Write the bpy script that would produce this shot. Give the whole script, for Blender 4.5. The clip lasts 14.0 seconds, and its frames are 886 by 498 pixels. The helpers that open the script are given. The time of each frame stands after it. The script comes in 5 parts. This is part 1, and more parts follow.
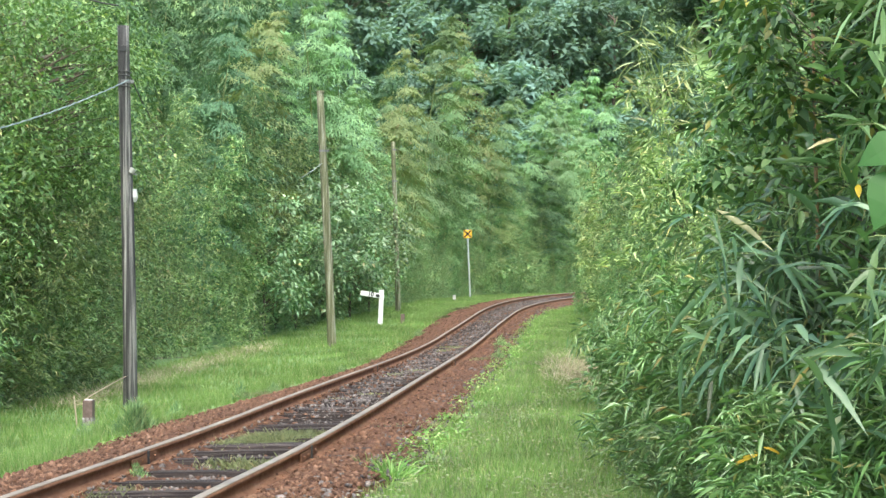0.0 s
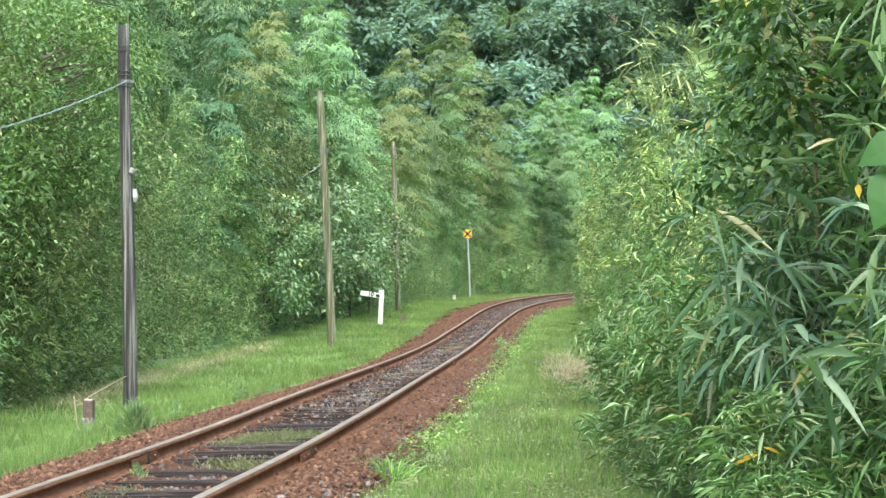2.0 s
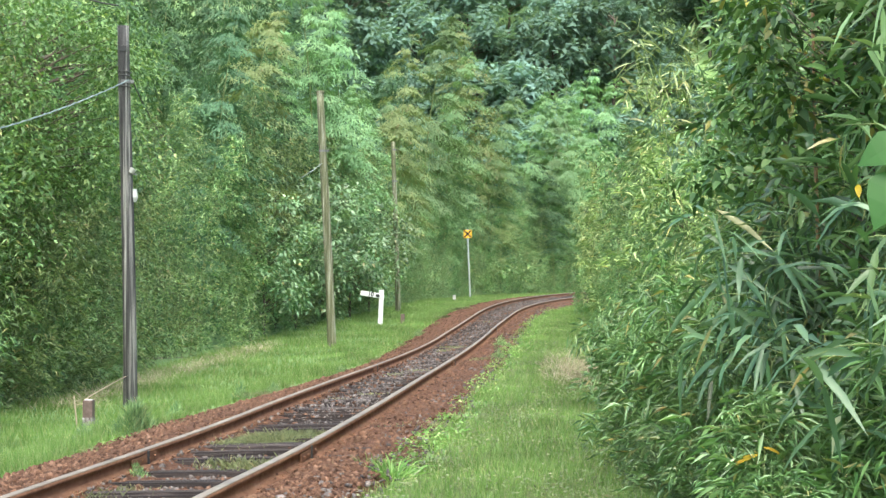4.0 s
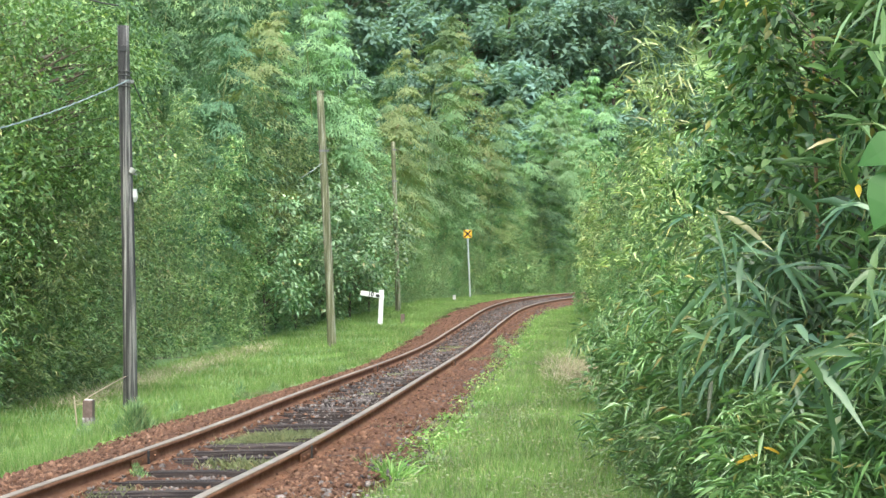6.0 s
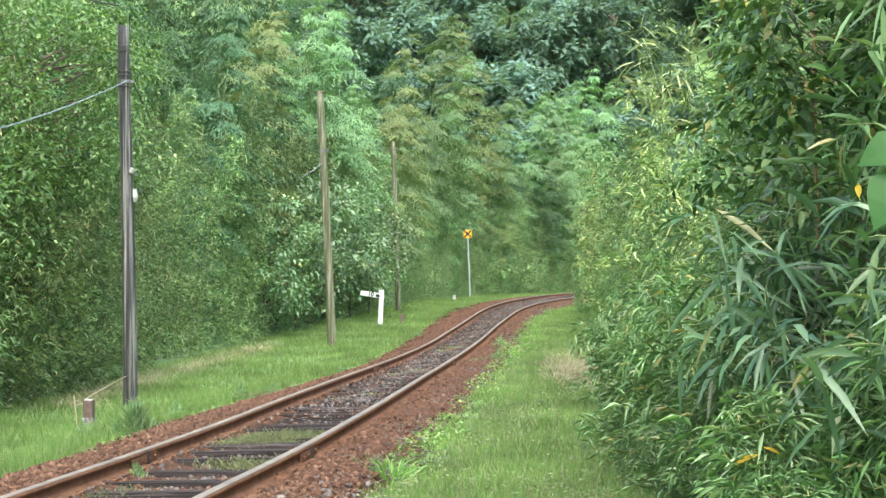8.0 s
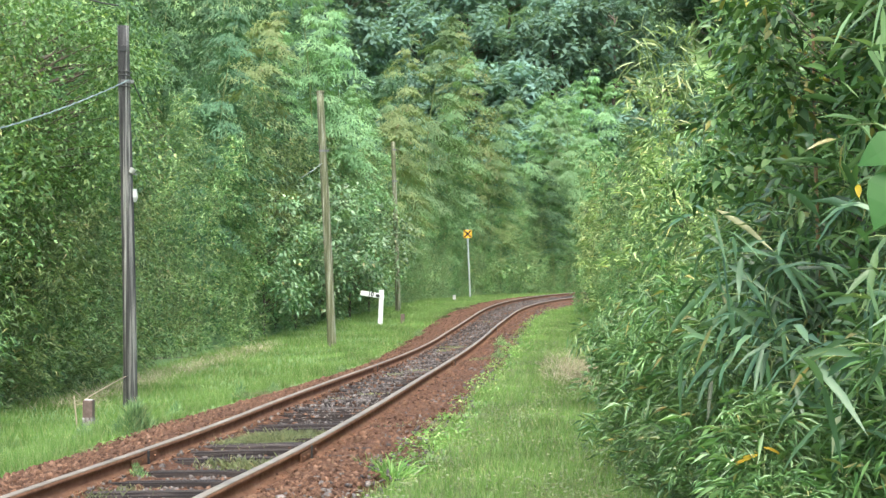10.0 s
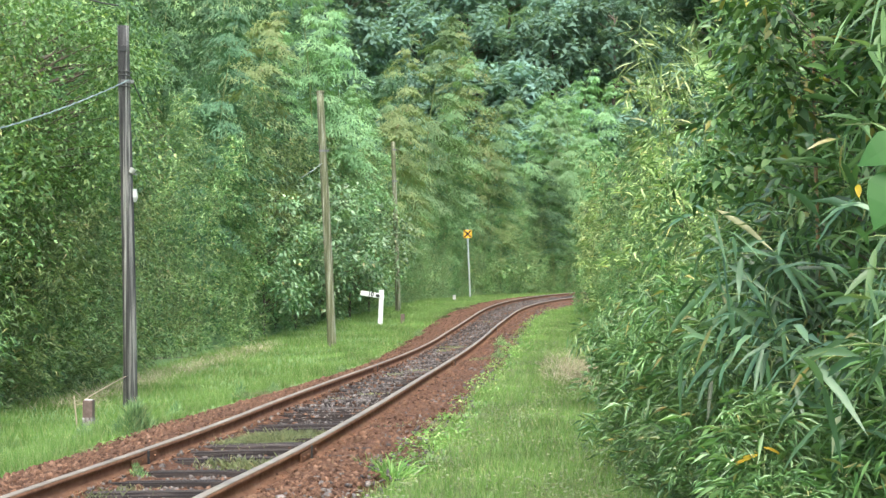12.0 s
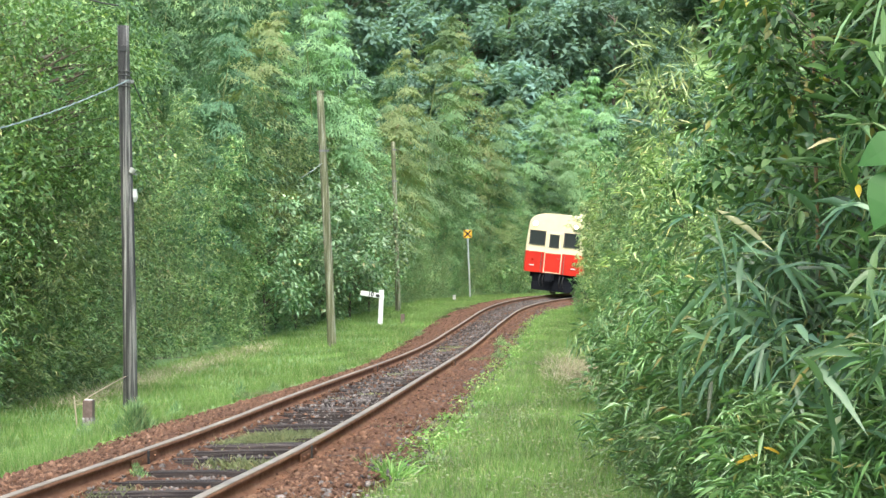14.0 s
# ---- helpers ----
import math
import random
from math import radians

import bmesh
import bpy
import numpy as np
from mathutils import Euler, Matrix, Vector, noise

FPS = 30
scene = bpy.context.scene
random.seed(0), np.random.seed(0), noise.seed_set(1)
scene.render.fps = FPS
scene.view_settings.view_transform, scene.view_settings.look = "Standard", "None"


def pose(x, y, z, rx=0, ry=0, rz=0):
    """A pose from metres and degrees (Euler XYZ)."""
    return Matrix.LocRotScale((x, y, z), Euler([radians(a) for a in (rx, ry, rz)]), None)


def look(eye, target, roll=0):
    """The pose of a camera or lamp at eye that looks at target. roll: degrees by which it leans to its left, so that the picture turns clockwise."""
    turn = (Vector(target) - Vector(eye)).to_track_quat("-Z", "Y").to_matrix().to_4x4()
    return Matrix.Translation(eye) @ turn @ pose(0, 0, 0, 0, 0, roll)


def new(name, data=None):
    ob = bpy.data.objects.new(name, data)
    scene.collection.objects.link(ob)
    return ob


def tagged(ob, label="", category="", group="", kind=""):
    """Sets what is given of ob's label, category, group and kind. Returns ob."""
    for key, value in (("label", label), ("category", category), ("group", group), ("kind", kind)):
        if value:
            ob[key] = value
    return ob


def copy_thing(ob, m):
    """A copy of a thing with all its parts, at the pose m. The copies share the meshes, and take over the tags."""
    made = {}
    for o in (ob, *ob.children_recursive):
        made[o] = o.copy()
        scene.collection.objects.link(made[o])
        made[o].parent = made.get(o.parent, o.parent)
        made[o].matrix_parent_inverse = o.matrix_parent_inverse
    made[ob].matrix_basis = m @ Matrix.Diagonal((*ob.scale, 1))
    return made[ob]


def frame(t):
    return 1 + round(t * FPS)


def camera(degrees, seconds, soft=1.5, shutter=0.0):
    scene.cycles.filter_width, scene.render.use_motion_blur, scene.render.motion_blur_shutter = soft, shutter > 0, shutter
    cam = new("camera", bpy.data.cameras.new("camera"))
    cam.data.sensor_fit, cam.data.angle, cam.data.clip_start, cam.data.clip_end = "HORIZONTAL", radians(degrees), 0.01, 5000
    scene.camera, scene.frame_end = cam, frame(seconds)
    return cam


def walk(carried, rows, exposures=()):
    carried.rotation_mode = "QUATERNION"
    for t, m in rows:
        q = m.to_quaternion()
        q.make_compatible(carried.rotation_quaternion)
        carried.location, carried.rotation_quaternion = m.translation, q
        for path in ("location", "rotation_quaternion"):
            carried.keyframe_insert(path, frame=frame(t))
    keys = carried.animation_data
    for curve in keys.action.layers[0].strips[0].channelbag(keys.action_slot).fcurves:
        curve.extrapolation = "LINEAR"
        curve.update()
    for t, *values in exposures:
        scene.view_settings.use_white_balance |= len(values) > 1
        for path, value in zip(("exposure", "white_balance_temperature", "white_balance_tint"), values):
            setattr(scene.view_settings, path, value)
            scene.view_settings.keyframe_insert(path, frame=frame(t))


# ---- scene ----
DUR = 14.0
cam = camera(37.65, DUR, soft=1.5)
EYE = (0.0, 0.0, 1.39)
CAM_POSE = look(EYE, (0.0, 100.0, 1.39 + 100.0 * 29 / 2300))
walk(cam, [(0.0, CAM_POSE), (DUR, CAM_POSE)], exposures=[(0.0, 1.7, 6300, 5), (DUR, 1.7, 6300, 5)])

# ---- light: bright overcast sky with a weak, very soft sun ----
world = bpy.data.worlds.new("overcast_sky")
scene.world = world
world.use_nodes = True
wn = world.node_tree
sky = wn.nodes.new("ShaderNodeTexSky")
sky.sky_type, sky.sun_disc = "NISHITA", False
sky.sun_elevation, sky.sun_rotation = radians(60), radians(176)
sky.air_density, sky.dust_density, sky.ozone_density = 1.0, 4.0, 0.6
wn.nodes["Background"].inputs["Strength"].default_value = 0.15
wn.links.new(sky.outputs[0], wn.nodes["Background"].inputs["Color"])
sun_data = bpy.data.lights.new("sun", "SUN")
sun_data.energy, sun_data.angle, sun_data.color = 1.5, radians(45), (1.0, 0.96, 0.88)
sun = new("sun", sun_data)
el, rot = radians(60), radians(176)
sun_dir = Vector((math.sin(rot) * math.cos(el), math.cos(rot) * math.cos(el), math.sin(el)))
sun.matrix_world = look(tuple(sun_dir * 80), (0, 0, 0))

# ---- materials ----
def nodes_of(name):
    m = bpy.data.materials.new(name)
    m.use_nodes = True
    nt = m.node_tree
    return m, nt, nt.nodes["Principled BSDF"]


def ramp(nt, fac, stops):
    r = nt.nodes.new("ShaderNodeValToRGB")
    el_ = r.color_ramp.elements
    while len(el_) < len(stops):
        el_.new(0.5)
    for e, (p, c) in zip(el_, stops):
        e.position, e.color = p, (*c, 1)
    nt.links.new(fac, r.inputs[0])
    return r.outputs[0]


def noise_fac(nt, scale, detail=4, rough=0.6, coord="Object", stretch=None):
    tc = nt.nodes.new("ShaderNodeTexCoord")
    n = nt.nodes.new("ShaderNodeTexNoise")
    n.inputs["Scale"].default_value, n.inputs["Detail"].default_value = scale, detail
    n.inputs["Roughness"].default_value = rough
    src = tc.outputs[coord]
    if stretch:
        mp = nt.nodes.new("ShaderNodeMapping")
        mp.inputs["Scale"].default_value = stretch
        nt.links.new(src, mp.inputs[0])
        src = mp.outputs[0]
    nt.links.new(src, n.inputs["Vector"])
    return n.outputs[0]


def world_noise(nt, scale, detail=3):
    g = nt.nodes.new("ShaderNodeNewGeometry")
    n = nt.nodes.new("ShaderNodeTexNoise")
    n.inputs["Scale"].default_value, n.inputs["Detail"].default_value = scale, detail
    nt.links.new(g.outputs["Position"], n.inputs["Vector"])
    return n.outputs[0]


def mix(nt, fac, a, b, mode="MIX"):
    m = nt.nodes.new("ShaderNodeMix")
    m.data_type, m.blend_type = "RGBA", mode
    for sock, v in ((m.inputs[0], fac), (m.inputs[6], a), (m.inputs[7], b)):
        if isinstance(v, (int, float)):
            sock.default_value = v
        elif isinstance(v, tuple):
            sock.default_value = (*v, 1)
        else:
            nt.links.new(v, sock)
    return m.outputs[2]


def bump(nt, bsdf, height, strength=0.4, dist=0.02):
    b = nt.nodes.new("ShaderNodeBump")
    b.inputs["Strength"].default_value, b.inputs["Distance"].default_value = strength, dist
    nt.links.new(height, b.inputs["Height"])
    nt.links.new(b.outputs[0], bsdf.inputs["Normal"])


def leaf_material(name, dark, mid, light, odd=(0.30, 0.25, 0.07), odd_share=0.03, rough=0.42, through_light=0.35, hue=0.03, patch=0.35, spec=0.6):
    """Leaves that differ one by one, plant by plant and in broad patches; thin enough to let light through."""
    m, nt, p = nodes_of(name)
    g = nt.nodes.new("ShaderNodeNewGeometry")
    oi = nt.nodes.new("ShaderNodeObjectInfo")
    c = ramp(nt, g.outputs["Random Per Island"], [(0.0, dark), (0.5, mid), (0.96 - odd_share, light), (1.0, odd)])
    hsv = nt.nodes.new("ShaderNodeHueSaturation")
    mr = nt.nodes.new("ShaderNodeMapRange")
    mr.inputs["To Min"].default_value, mr.inputs["To Max"].default_value = 0.5 - hue, 0.5 + hue
    nt.links.new(oi.outputs["Random"], mr.inputs["Value"])
    nt.links.new(mr.outputs[0], hsv.inputs["Hue"])
    mv = nt.nodes.new("ShaderNodeMapRange")
    mv.inputs["From Min"].default_value, mv.inputs["From Max"].default_value = 0.3, 0.7
    mv.inputs["To Min"].default_value, mv.inputs["To Max"].default_value = 1 - patch, 1 + patch
    nt.links.new(world_noise(nt, 0.9), mv.inputs["Value"])
    pv = nt.nodes.new("ShaderNodeMath")
    pv.operation = "MULTIPLY_ADD"
    pv.inputs[1].default_value, pv.inputs[2].default_value = 0.6, 0.7
    nt.links.new(oi.outputs["Random"], pv.inputs[0])
    both = nt.nodes.new("ShaderNodeMath")
    both.operation = "MULTIPLY"
    nt.links.new(mv.outputs[0], both.inputs[0])
    nt.links.new(pv.outputs[0], both.inputs[1])
    nt.links.new(both.outputs[0], hsv.inputs["Value"])
    nt.links.new(c, hsv.inputs["Color"])
    nt.links.new(hsv.outputs[0], p.inputs["Base Color"])
    p.inputs["Roughness"].default_value = rough
    p.inputs["Specular IOR Level"].default_value = spec
    tr = nt.nodes.new("ShaderNodeBsdfTranslucent")
    nt.links.new(mix(nt, 1.0, hsv.outputs[0], (1.0, 1.0, 0.45), "MULTIPLY"), tr.inputs["Color"])
    sh = nt.nodes.new("ShaderNodeMixShader")
    sh.inputs[0].default_value = through_light
    nt.links.new(p.outputs[0], sh.inputs[1])
    nt.links.new(tr.outputs[0], sh.inputs[2])
    nt.links.new(sh.outputs[0], nt.nodes["Material Output"].inputs["Surface"])
    return m


def plain(name, stops, rough=0.6, scale=6, metal=0.0, bump_amount=0.3, bump_dist=0.01, stretch=None, spec=0.4, vary=0.0):
    """A surface with stops of colour driven by noise, fine relief and, if asked, variation from piece to piece."""
    m, nt, p = nodes_of(name)
    f = noise_fac(nt, scale, 6, 0.65, stretch=stretch)
    c = ramp(nt, f, stops)
    if vary:
        oi = nt.nodes.new("ShaderNodeObjectInfo")
        g = nt.nodes.new("ShaderNodeNewGeometry")
        add = nt.nodes.new("ShaderNodeMath")
        add.operation = "ADD"
        nt.links.new(oi.outputs["Random"], add.inputs[0])
        nt.links.new(g.outputs["Random Per Island"], add.inputs[1])
        fr = nt.nodes.new("ShaderNodeMath")
        fr.operation = "FRACT"
        nt.links.new(add.outputs[0], fr.inputs[0])
        hsv = nt.nodes.new("ShaderNodeHueSaturation")
        mv = nt.nodes.new("ShaderNodeMapRange")
        mv.inputs["To Min"].default_value, mv.inputs["To Max"].default_value = 1 - vary, 1 + vary
        nt.links.new(fr.outputs[0], mv.inputs["Value"])
        nt.links.new(mv.outputs[0], hsv.inputs["Value"])
        nt.links.new(c, hsv.inputs["Color"])
        c = hsv.outputs[0]
    nt.links.new(c, p.inputs["Base Color"])
    p.inputs["Roughness"].default_value, p.inputs["Metallic"].default_value = rough, metal
    p.inputs["Specular IOR Level"].default_value = spec
    bump(nt, p, noise_fac(nt, scale * 4, 5, 0.7, stretch=stretch), bump_amount, bump_dist)
    return m


LEAF_NEAR = leaf_material("dwarf_bamboo_leaf", (0.06, 0.13, 0.045), (0.13, 0.245, 0.083), (0.28, 0.42, 0.195), odd=(0.42, 0.34, 0.12), odd_share=0.02, rough=0.36, through_light=0.28, hue=0.012)
LEAF_HEDGE = leaf_material("hedge_bamboo_leaf", (0.068, 0.13, 0.048), (0.168, 0.272, 0.108), (0.345, 0.455, 0.205), odd=(0.44, 0.38, 0.18), through_light=0.28, spec=0.55, rough=0.4)
LEAF_SASA = leaf_material("broad_bamboo_leaf", (0.038, 0.085, 0.04), (0.072, 0.14, 0.065), (0.14, 0.22, 0.125), odd=(0.28, 0.25, 0.11), odd_share=0.02, rough=0.42, through_light=0.22, hue=0.012, spec=0.5)
# green lightened and blued to carry the haze over the far grove
LEAF_TALL_HAZY = leaf_material("hazy_tall_bamboo_leaf", (0.185, 0.305, 0.16), (0.215, 0.34, 0.178), (0.25, 0.375, 0.19), odd=(0.28, 0.37, 0.18), hue=0.02, patch=0.12, through_light=0.36, rough=0.7, spec=0.15)
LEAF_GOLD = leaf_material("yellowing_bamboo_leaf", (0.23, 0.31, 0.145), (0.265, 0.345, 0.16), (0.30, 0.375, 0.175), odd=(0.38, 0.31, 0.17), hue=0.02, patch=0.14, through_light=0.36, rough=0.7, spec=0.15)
# bamboo green darkened: the shade inside the grove is put into the colour
LEAF_SHADED = leaf_material("shaded_bamboo_leaf", (0.065, 0.13, 0.07), (0.085, 0.16, 0.085), (0.11, 0.19, 0.10), odd=(0.15, 0.19, 0.10), hue=0.02, patch=0.2, through_light=0.25, rough=0.7, spec=0.15)
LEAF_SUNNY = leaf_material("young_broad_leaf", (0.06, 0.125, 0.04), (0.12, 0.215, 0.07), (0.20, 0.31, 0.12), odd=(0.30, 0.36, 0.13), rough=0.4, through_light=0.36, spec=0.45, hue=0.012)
LEAF_PALE = leaf_material("yellowish_leaf", (0.075, 0.135, 0.036), (0.215, 0.31, 0.10), (0.47, 0.55, 0.26), odd=(0.54, 0.48, 0.22), through_light=0.27, hue=0.012)
LEAF_BROAD = leaf_material("broad_leaf", (0.028, 0.068, 0.02), (0.06, 0.124, 0.038), (0.13, 0.22, 0.07), spec=0.35, rough=0.4, through_light=0.25, hue=0.015)
LEAF_VINE = leaf_material("vine_leaf", (0.09, 0.19, 0.09), (0.19, 0.33, 0.165), (0.35, 0.49, 0.29), rough=0.4, through_light=0.3, hue=0.01)
# aerial haze painted into the hill foliage: paler, bluer, little contrast
LEAF_HILL_HAZY = leaf_material("hazy_hill_leaf", (0.155, 0.255, 0.21), (0.175, 0.28, 0.225), (0.205, 0.31, 0.245), odd=(0.19, 0.28, 0.17), hue=0.03, patch=0.15, through_light=0.42, rough=0.9, spec=0.05)
GRASS = leaf_material("grass_blade", (0.13, 0.25, 0.07), (0.20, 0.34, 0.105), (0.31, 0.45, 0.18), odd=(0.52, 0.50, 0.30), odd_share=0.09, rough=0.6, through_light=0.5, patch=0.34, spec=0.3, hue=0.015)
WEED = leaf_material("weed_leaf", (0.16, 0.185, 0.09), (0.24, 0.275, 0.145), (0.34, 0.37, 0.22), odd=(0.44, 0.39, 0.24), odd_share=0.08, through_light=0.4, hue=0.01)
DRY = leaf_material("dry_stalk", (0.22, 0.165, 0.12), (0.36, 0.28, 0.21), (0.52, 0.43, 0.34), odd=(0.52, 0.46, 0.36), rough=0.7, through_light=0.2)
LEAF_FRESH = leaf_material("fresh_vine_leaf", (0.05, 0.125, 0.03), (0.06, 0.145, 0.036), (0.07, 0.16, 0.042), odd=(0.07, 0.16, 0.042), rough=0.45, through_light=0.4, hue=0.01, patch=0.4, spec=0.3)
LEAF_YELLOW = leaf_material("yellowed_leaf", (0.55, 0.36, 0.03), (0.6, 0.4, 0.04), (0.65, 0.45, 0.06), odd=(0.5, 0.3, 0.05), rough=0.5, through_light=0.35, hue=0.01)
CULM = plain("bamboo_culm", [(0.3, (0.10, 0.16, 0.05)), (0.55, (0.20, 0.24, 0.09)), (0.8, (0.32, 0.28, 0.13))], 0.45, 5)
CULM_DRY = plain("dead_culm", [(0.3, (0.20, 0.11, 0.05)), (0.7, (0.36, 0.22, 0.11))], 0.55, 5)
BARK = plain("bark", [(0.3, (0.05, 0.04, 0.03)), (0.7, (0.15, 0.12, 0.09))], 0.85, 9, bump_amount=0.7, stretch=(1, 1, 0.3))
POLE_GREY = plain("weathered_grey_timber", [(0.34, (0.03, 0.03, 0.031)), (0.5, (0.085, 0.083, 0.082)), (0.66, (0.33, 0.325, 0.30))], 0.95, 5, bump_amount=1.0, bump_dist=0.03, stretch=(4.5, 4.5, 0.10), spec=0.1)
POLE_MOSS = plain("mossy_timber", [(0.30, (0.05, 0.055, 0.03)), (0.5, (0.15, 0.155, 0.09)), (0.68, (0.36, 0.36, 0.29))], 0.95, 6, bump_amount=0.9, bump_dist=0.03, stretch=(3.5, 3.5, 0.14), spec=0.1)
WIRE_PALE = plain("pale_cable_sheath", [(0.3, (0.15, 0.20, 0.20)), (0.7, (0.25, 0.30, 0.30))], 0.6, 20)
WIRE_DARK = plain("dark_wire", [(0.3, (0.02, 0.02, 0.02)), (0.7, (0.05, 0.05, 0.05))], 0.6, 20)
PORCELAIN = plain("white_porcelain", [(0.3, (0.36, 0.36, 0.33)), (0.7, (0.55, 0.55, 0.51))], 0.35, 8, bump_amount=0.05)
STEEL_BAND = plain("steel_band", [(0.3, (0.10, 0.10, 0.10)), (0.7, (0.25, 0.25, 0.24))], 0.5, 12, metal=0.7)
SLEEPER = plain("old_creosoted_timber", [(0.3, (0.014, 0.011, 0.010)), (0.5, (0.046, 0.036, 0.032)), (0.75, (0.135, 0.105, 0.092))], 0.9, 7, bump_amount=0.9, bump_dist=0.02, stretch=(0.5, 9, 9), vary=0.3)
RUST_SIDE = plain("rusty_rail_side", [(0.3, (0.105, 0.05, 0.028)), (0.55, (0.18, 0.092, 0.053)), (0.8, (0.26, 0.155, 0.10))], 0.85, 9, bump_amount=0.5, spec=0.2)
RAIL_TOP = plain("worn_rail_head", [(0.3, (0.15, 0.125, 0.098)), (0.6, (0.24, 0.205, 0.165)), (0.8, (0.36, 0.33, 0.28))], 0.5, 6, metal=0.1, bump_amount=0.1, stretch=(1, 1, 1))
STONE = plain("rust_stained_ballast_stone", [(0.2, (0.04, 0.022, 0.015)), (0.5, (0.11, 0.060, 0.038)), (0.8, (0.23, 0.15, 0.105))], 0.95, 14, bump_amount=0.6, vary=0.5, spec=0.15)
STONE_GREY = plain("grey_ballast_stone", [(0.25, (0.05, 0.044, 0.04)), (0.5, (0.115, 0.10, 0.092)), (0.75, (0.24, 0.22, 0.205))], 0.9, 14, bump_amount=0.6, vary=0.4, spec=0.2)
BED = plain("ballast_bed_grit", [(0.2, (0.05, 0.025, 0.015)), (0.5, (0.115, 0.056, 0.033)), (0.8, (0.22, 0.125, 0.08))], 0.95, 22, bump_amount=1.0, bump_dist=0.03, spec=0.2)
WHITE_PAINT = plain("white_paint", [(0.2, (0.40, 0.41, 0.39)), (0.45, (0.60, 0.61, 0.60)), (0.8, (0.68, 0.69, 0.68))], 0.55, 5)
BLACK_PAINT = plain("black_paint", [(0.3, (0.012, 0.012, 0.012)), (0.7, (0.03, 0.03, 0.03))], 0.5, 5)
YELLOW_PAINT = plain("yellow_paint", [(0.3, (0.72, 0.36, 0.02)), (0.7, (0.82, 0.48, 0.04))], 0.5, 5)
GALVANISED = plain("galvanised_steel", [(0.3, (0.35, 0.37, 0.37)), (0.7, (0.5, 0.52, 0.52))], 0.5, 10, metal=0.5)
CONCRETE = plain("weathered_concrete", [(0.3, (0.30, 0.29, 0.27)), (0.7, (0.55, 0.54, 0.5))], 0.9, 16)
STAKE_BROWN = plain("brown_stake_paint", [(0.3, (0.06, 0.04, 0.035)), (0.7, (0.15, 0.105, 0.09))], 0.8, 14)
FLAKY = plain("flaking_white_paint", [(0.4, (0.07, 0.05, 0.045)), (0.52, (0.20, 0.18, 0.17)), (0.66, (0.42, 0.41, 0.40))], 0.9, 16, stretch=(2, 2, 0.6))
CREAM = plain("cream_coach_paint", [(0.2, (0.68, 0.58, 0.38)), (0.7, (0.75, 0.65, 0.45))], 0.3, 1.5, bump_amount=0.03)
RED = plain("vermilion_coach_paint", [(0.2, (0.42, 0.022, 0.014)), (0.7, (0.50, 0.032, 0.02))], 0.3, 1.5, bump_amount=0.03)
TRAIN_DARK = plain("underframe_grime", [(0.3, (0.006, 0.007, 0.010)), (0.7, (0.014, 0.015, 0.02))], 0.9, 5, spec=0.1)
TRAIN_ROOF = plain("roof_paint", [(0.3, (0.62, 0.52, 0.33)), (0.7, (0.72, 0.60, 0.40))], 0.6, 2)
RUBBER = plain("dark_rubber", [(0.3, (0.015, 0.015, 0.016)), (0.7, (0.03, 0.03, 0.03))], 0.6, 8)


def lamp_material():
    m, nt, p = nodes_of("lit_headlamp")
    p.inputs["Base Color"].default_value = (0.9, 0.85, 0.7, 1)
    p.inputs["Emission Color"].default_value = (1.0, 0.93, 0.75, 1)
    p.inputs["Emission Strength"].default_value = 6.0
    return m


def soil_material():
    m, nt, p = nodes_of("turf_and_soil")
    n1, n2 = world_noise(nt, 0.6, 5), world_noise(nt, 14.0, 5)
    turf = ramp(nt, n2, [(0.3, (0.11, 0.19, 0.06)), (0.55, (0.165, 0.265, 0.085)), (0.8, (0.23, 0.33, 0.12))])
    soil = ramp(nt, n2, [(0.3, (0.07, 0.05, 0.03)), (0.6, (0.17, 0.12, 0.08)), (0.8, (0.28, 0.22, 0.15))])
    nt.links.new(mix(nt, ramp(nt, n1, [(0.60, (0, 0, 0)), (0.74, (1, 1, 1))]), turf, soil), p.inputs["Base Color"])
    p.inputs["Roughness"].default_value = 0.95
    bump(nt, p, n2, 0.8, 0.05)
    return m


LAMP, SOIL = lamp_material(), soil_material()


# ---- building helpers ----
def part(name, data, material, parent=None, label=""):
    """Links a bmesh or a mesh as one mesh object under a thing or a part."""
    if isinstance(data, bmesh.types.BMesh):
        me = bpy.data.meshes.new(name)
        bmesh.ops.recalc_face_normals(data, faces=data.faces[:])
        data.to_mesh(me)
        data.free()
    else:
        me = data
    if material and not me.materials:
        me.materials.append(material)
    ob = new(name, me)
    if parent:
        ob.parent = parent
    if label:
        ob["label"] = label
    return ob


def fast_mesh(name, co, tris, smooth=False):
    co, tris = np.asarray(co, np.float32), np.asarray(tris, np.int32)
    me = bpy.data.meshes.new(name)
    me.vertices.add(len(co))
    me.vertices.foreach_set("co", co.ravel())
    me.loops.add(tris.size)
    me.loops.foreach_set("vertex_index", tris.ravel())
    me.polygons.add(len(tris))
    me.polygons.foreach_set("loop_start", np.arange(0, tris.size, 3, dtype=np.int32))
    me.polygons.foreach_set("loop_total", np.full(len(tris), 3, np.int32))
    if smooth:
        me.polygons.foreach_set("use_smooth", np.ones(len(tris), bool))
    me.update(calc_edges=True)
    return me


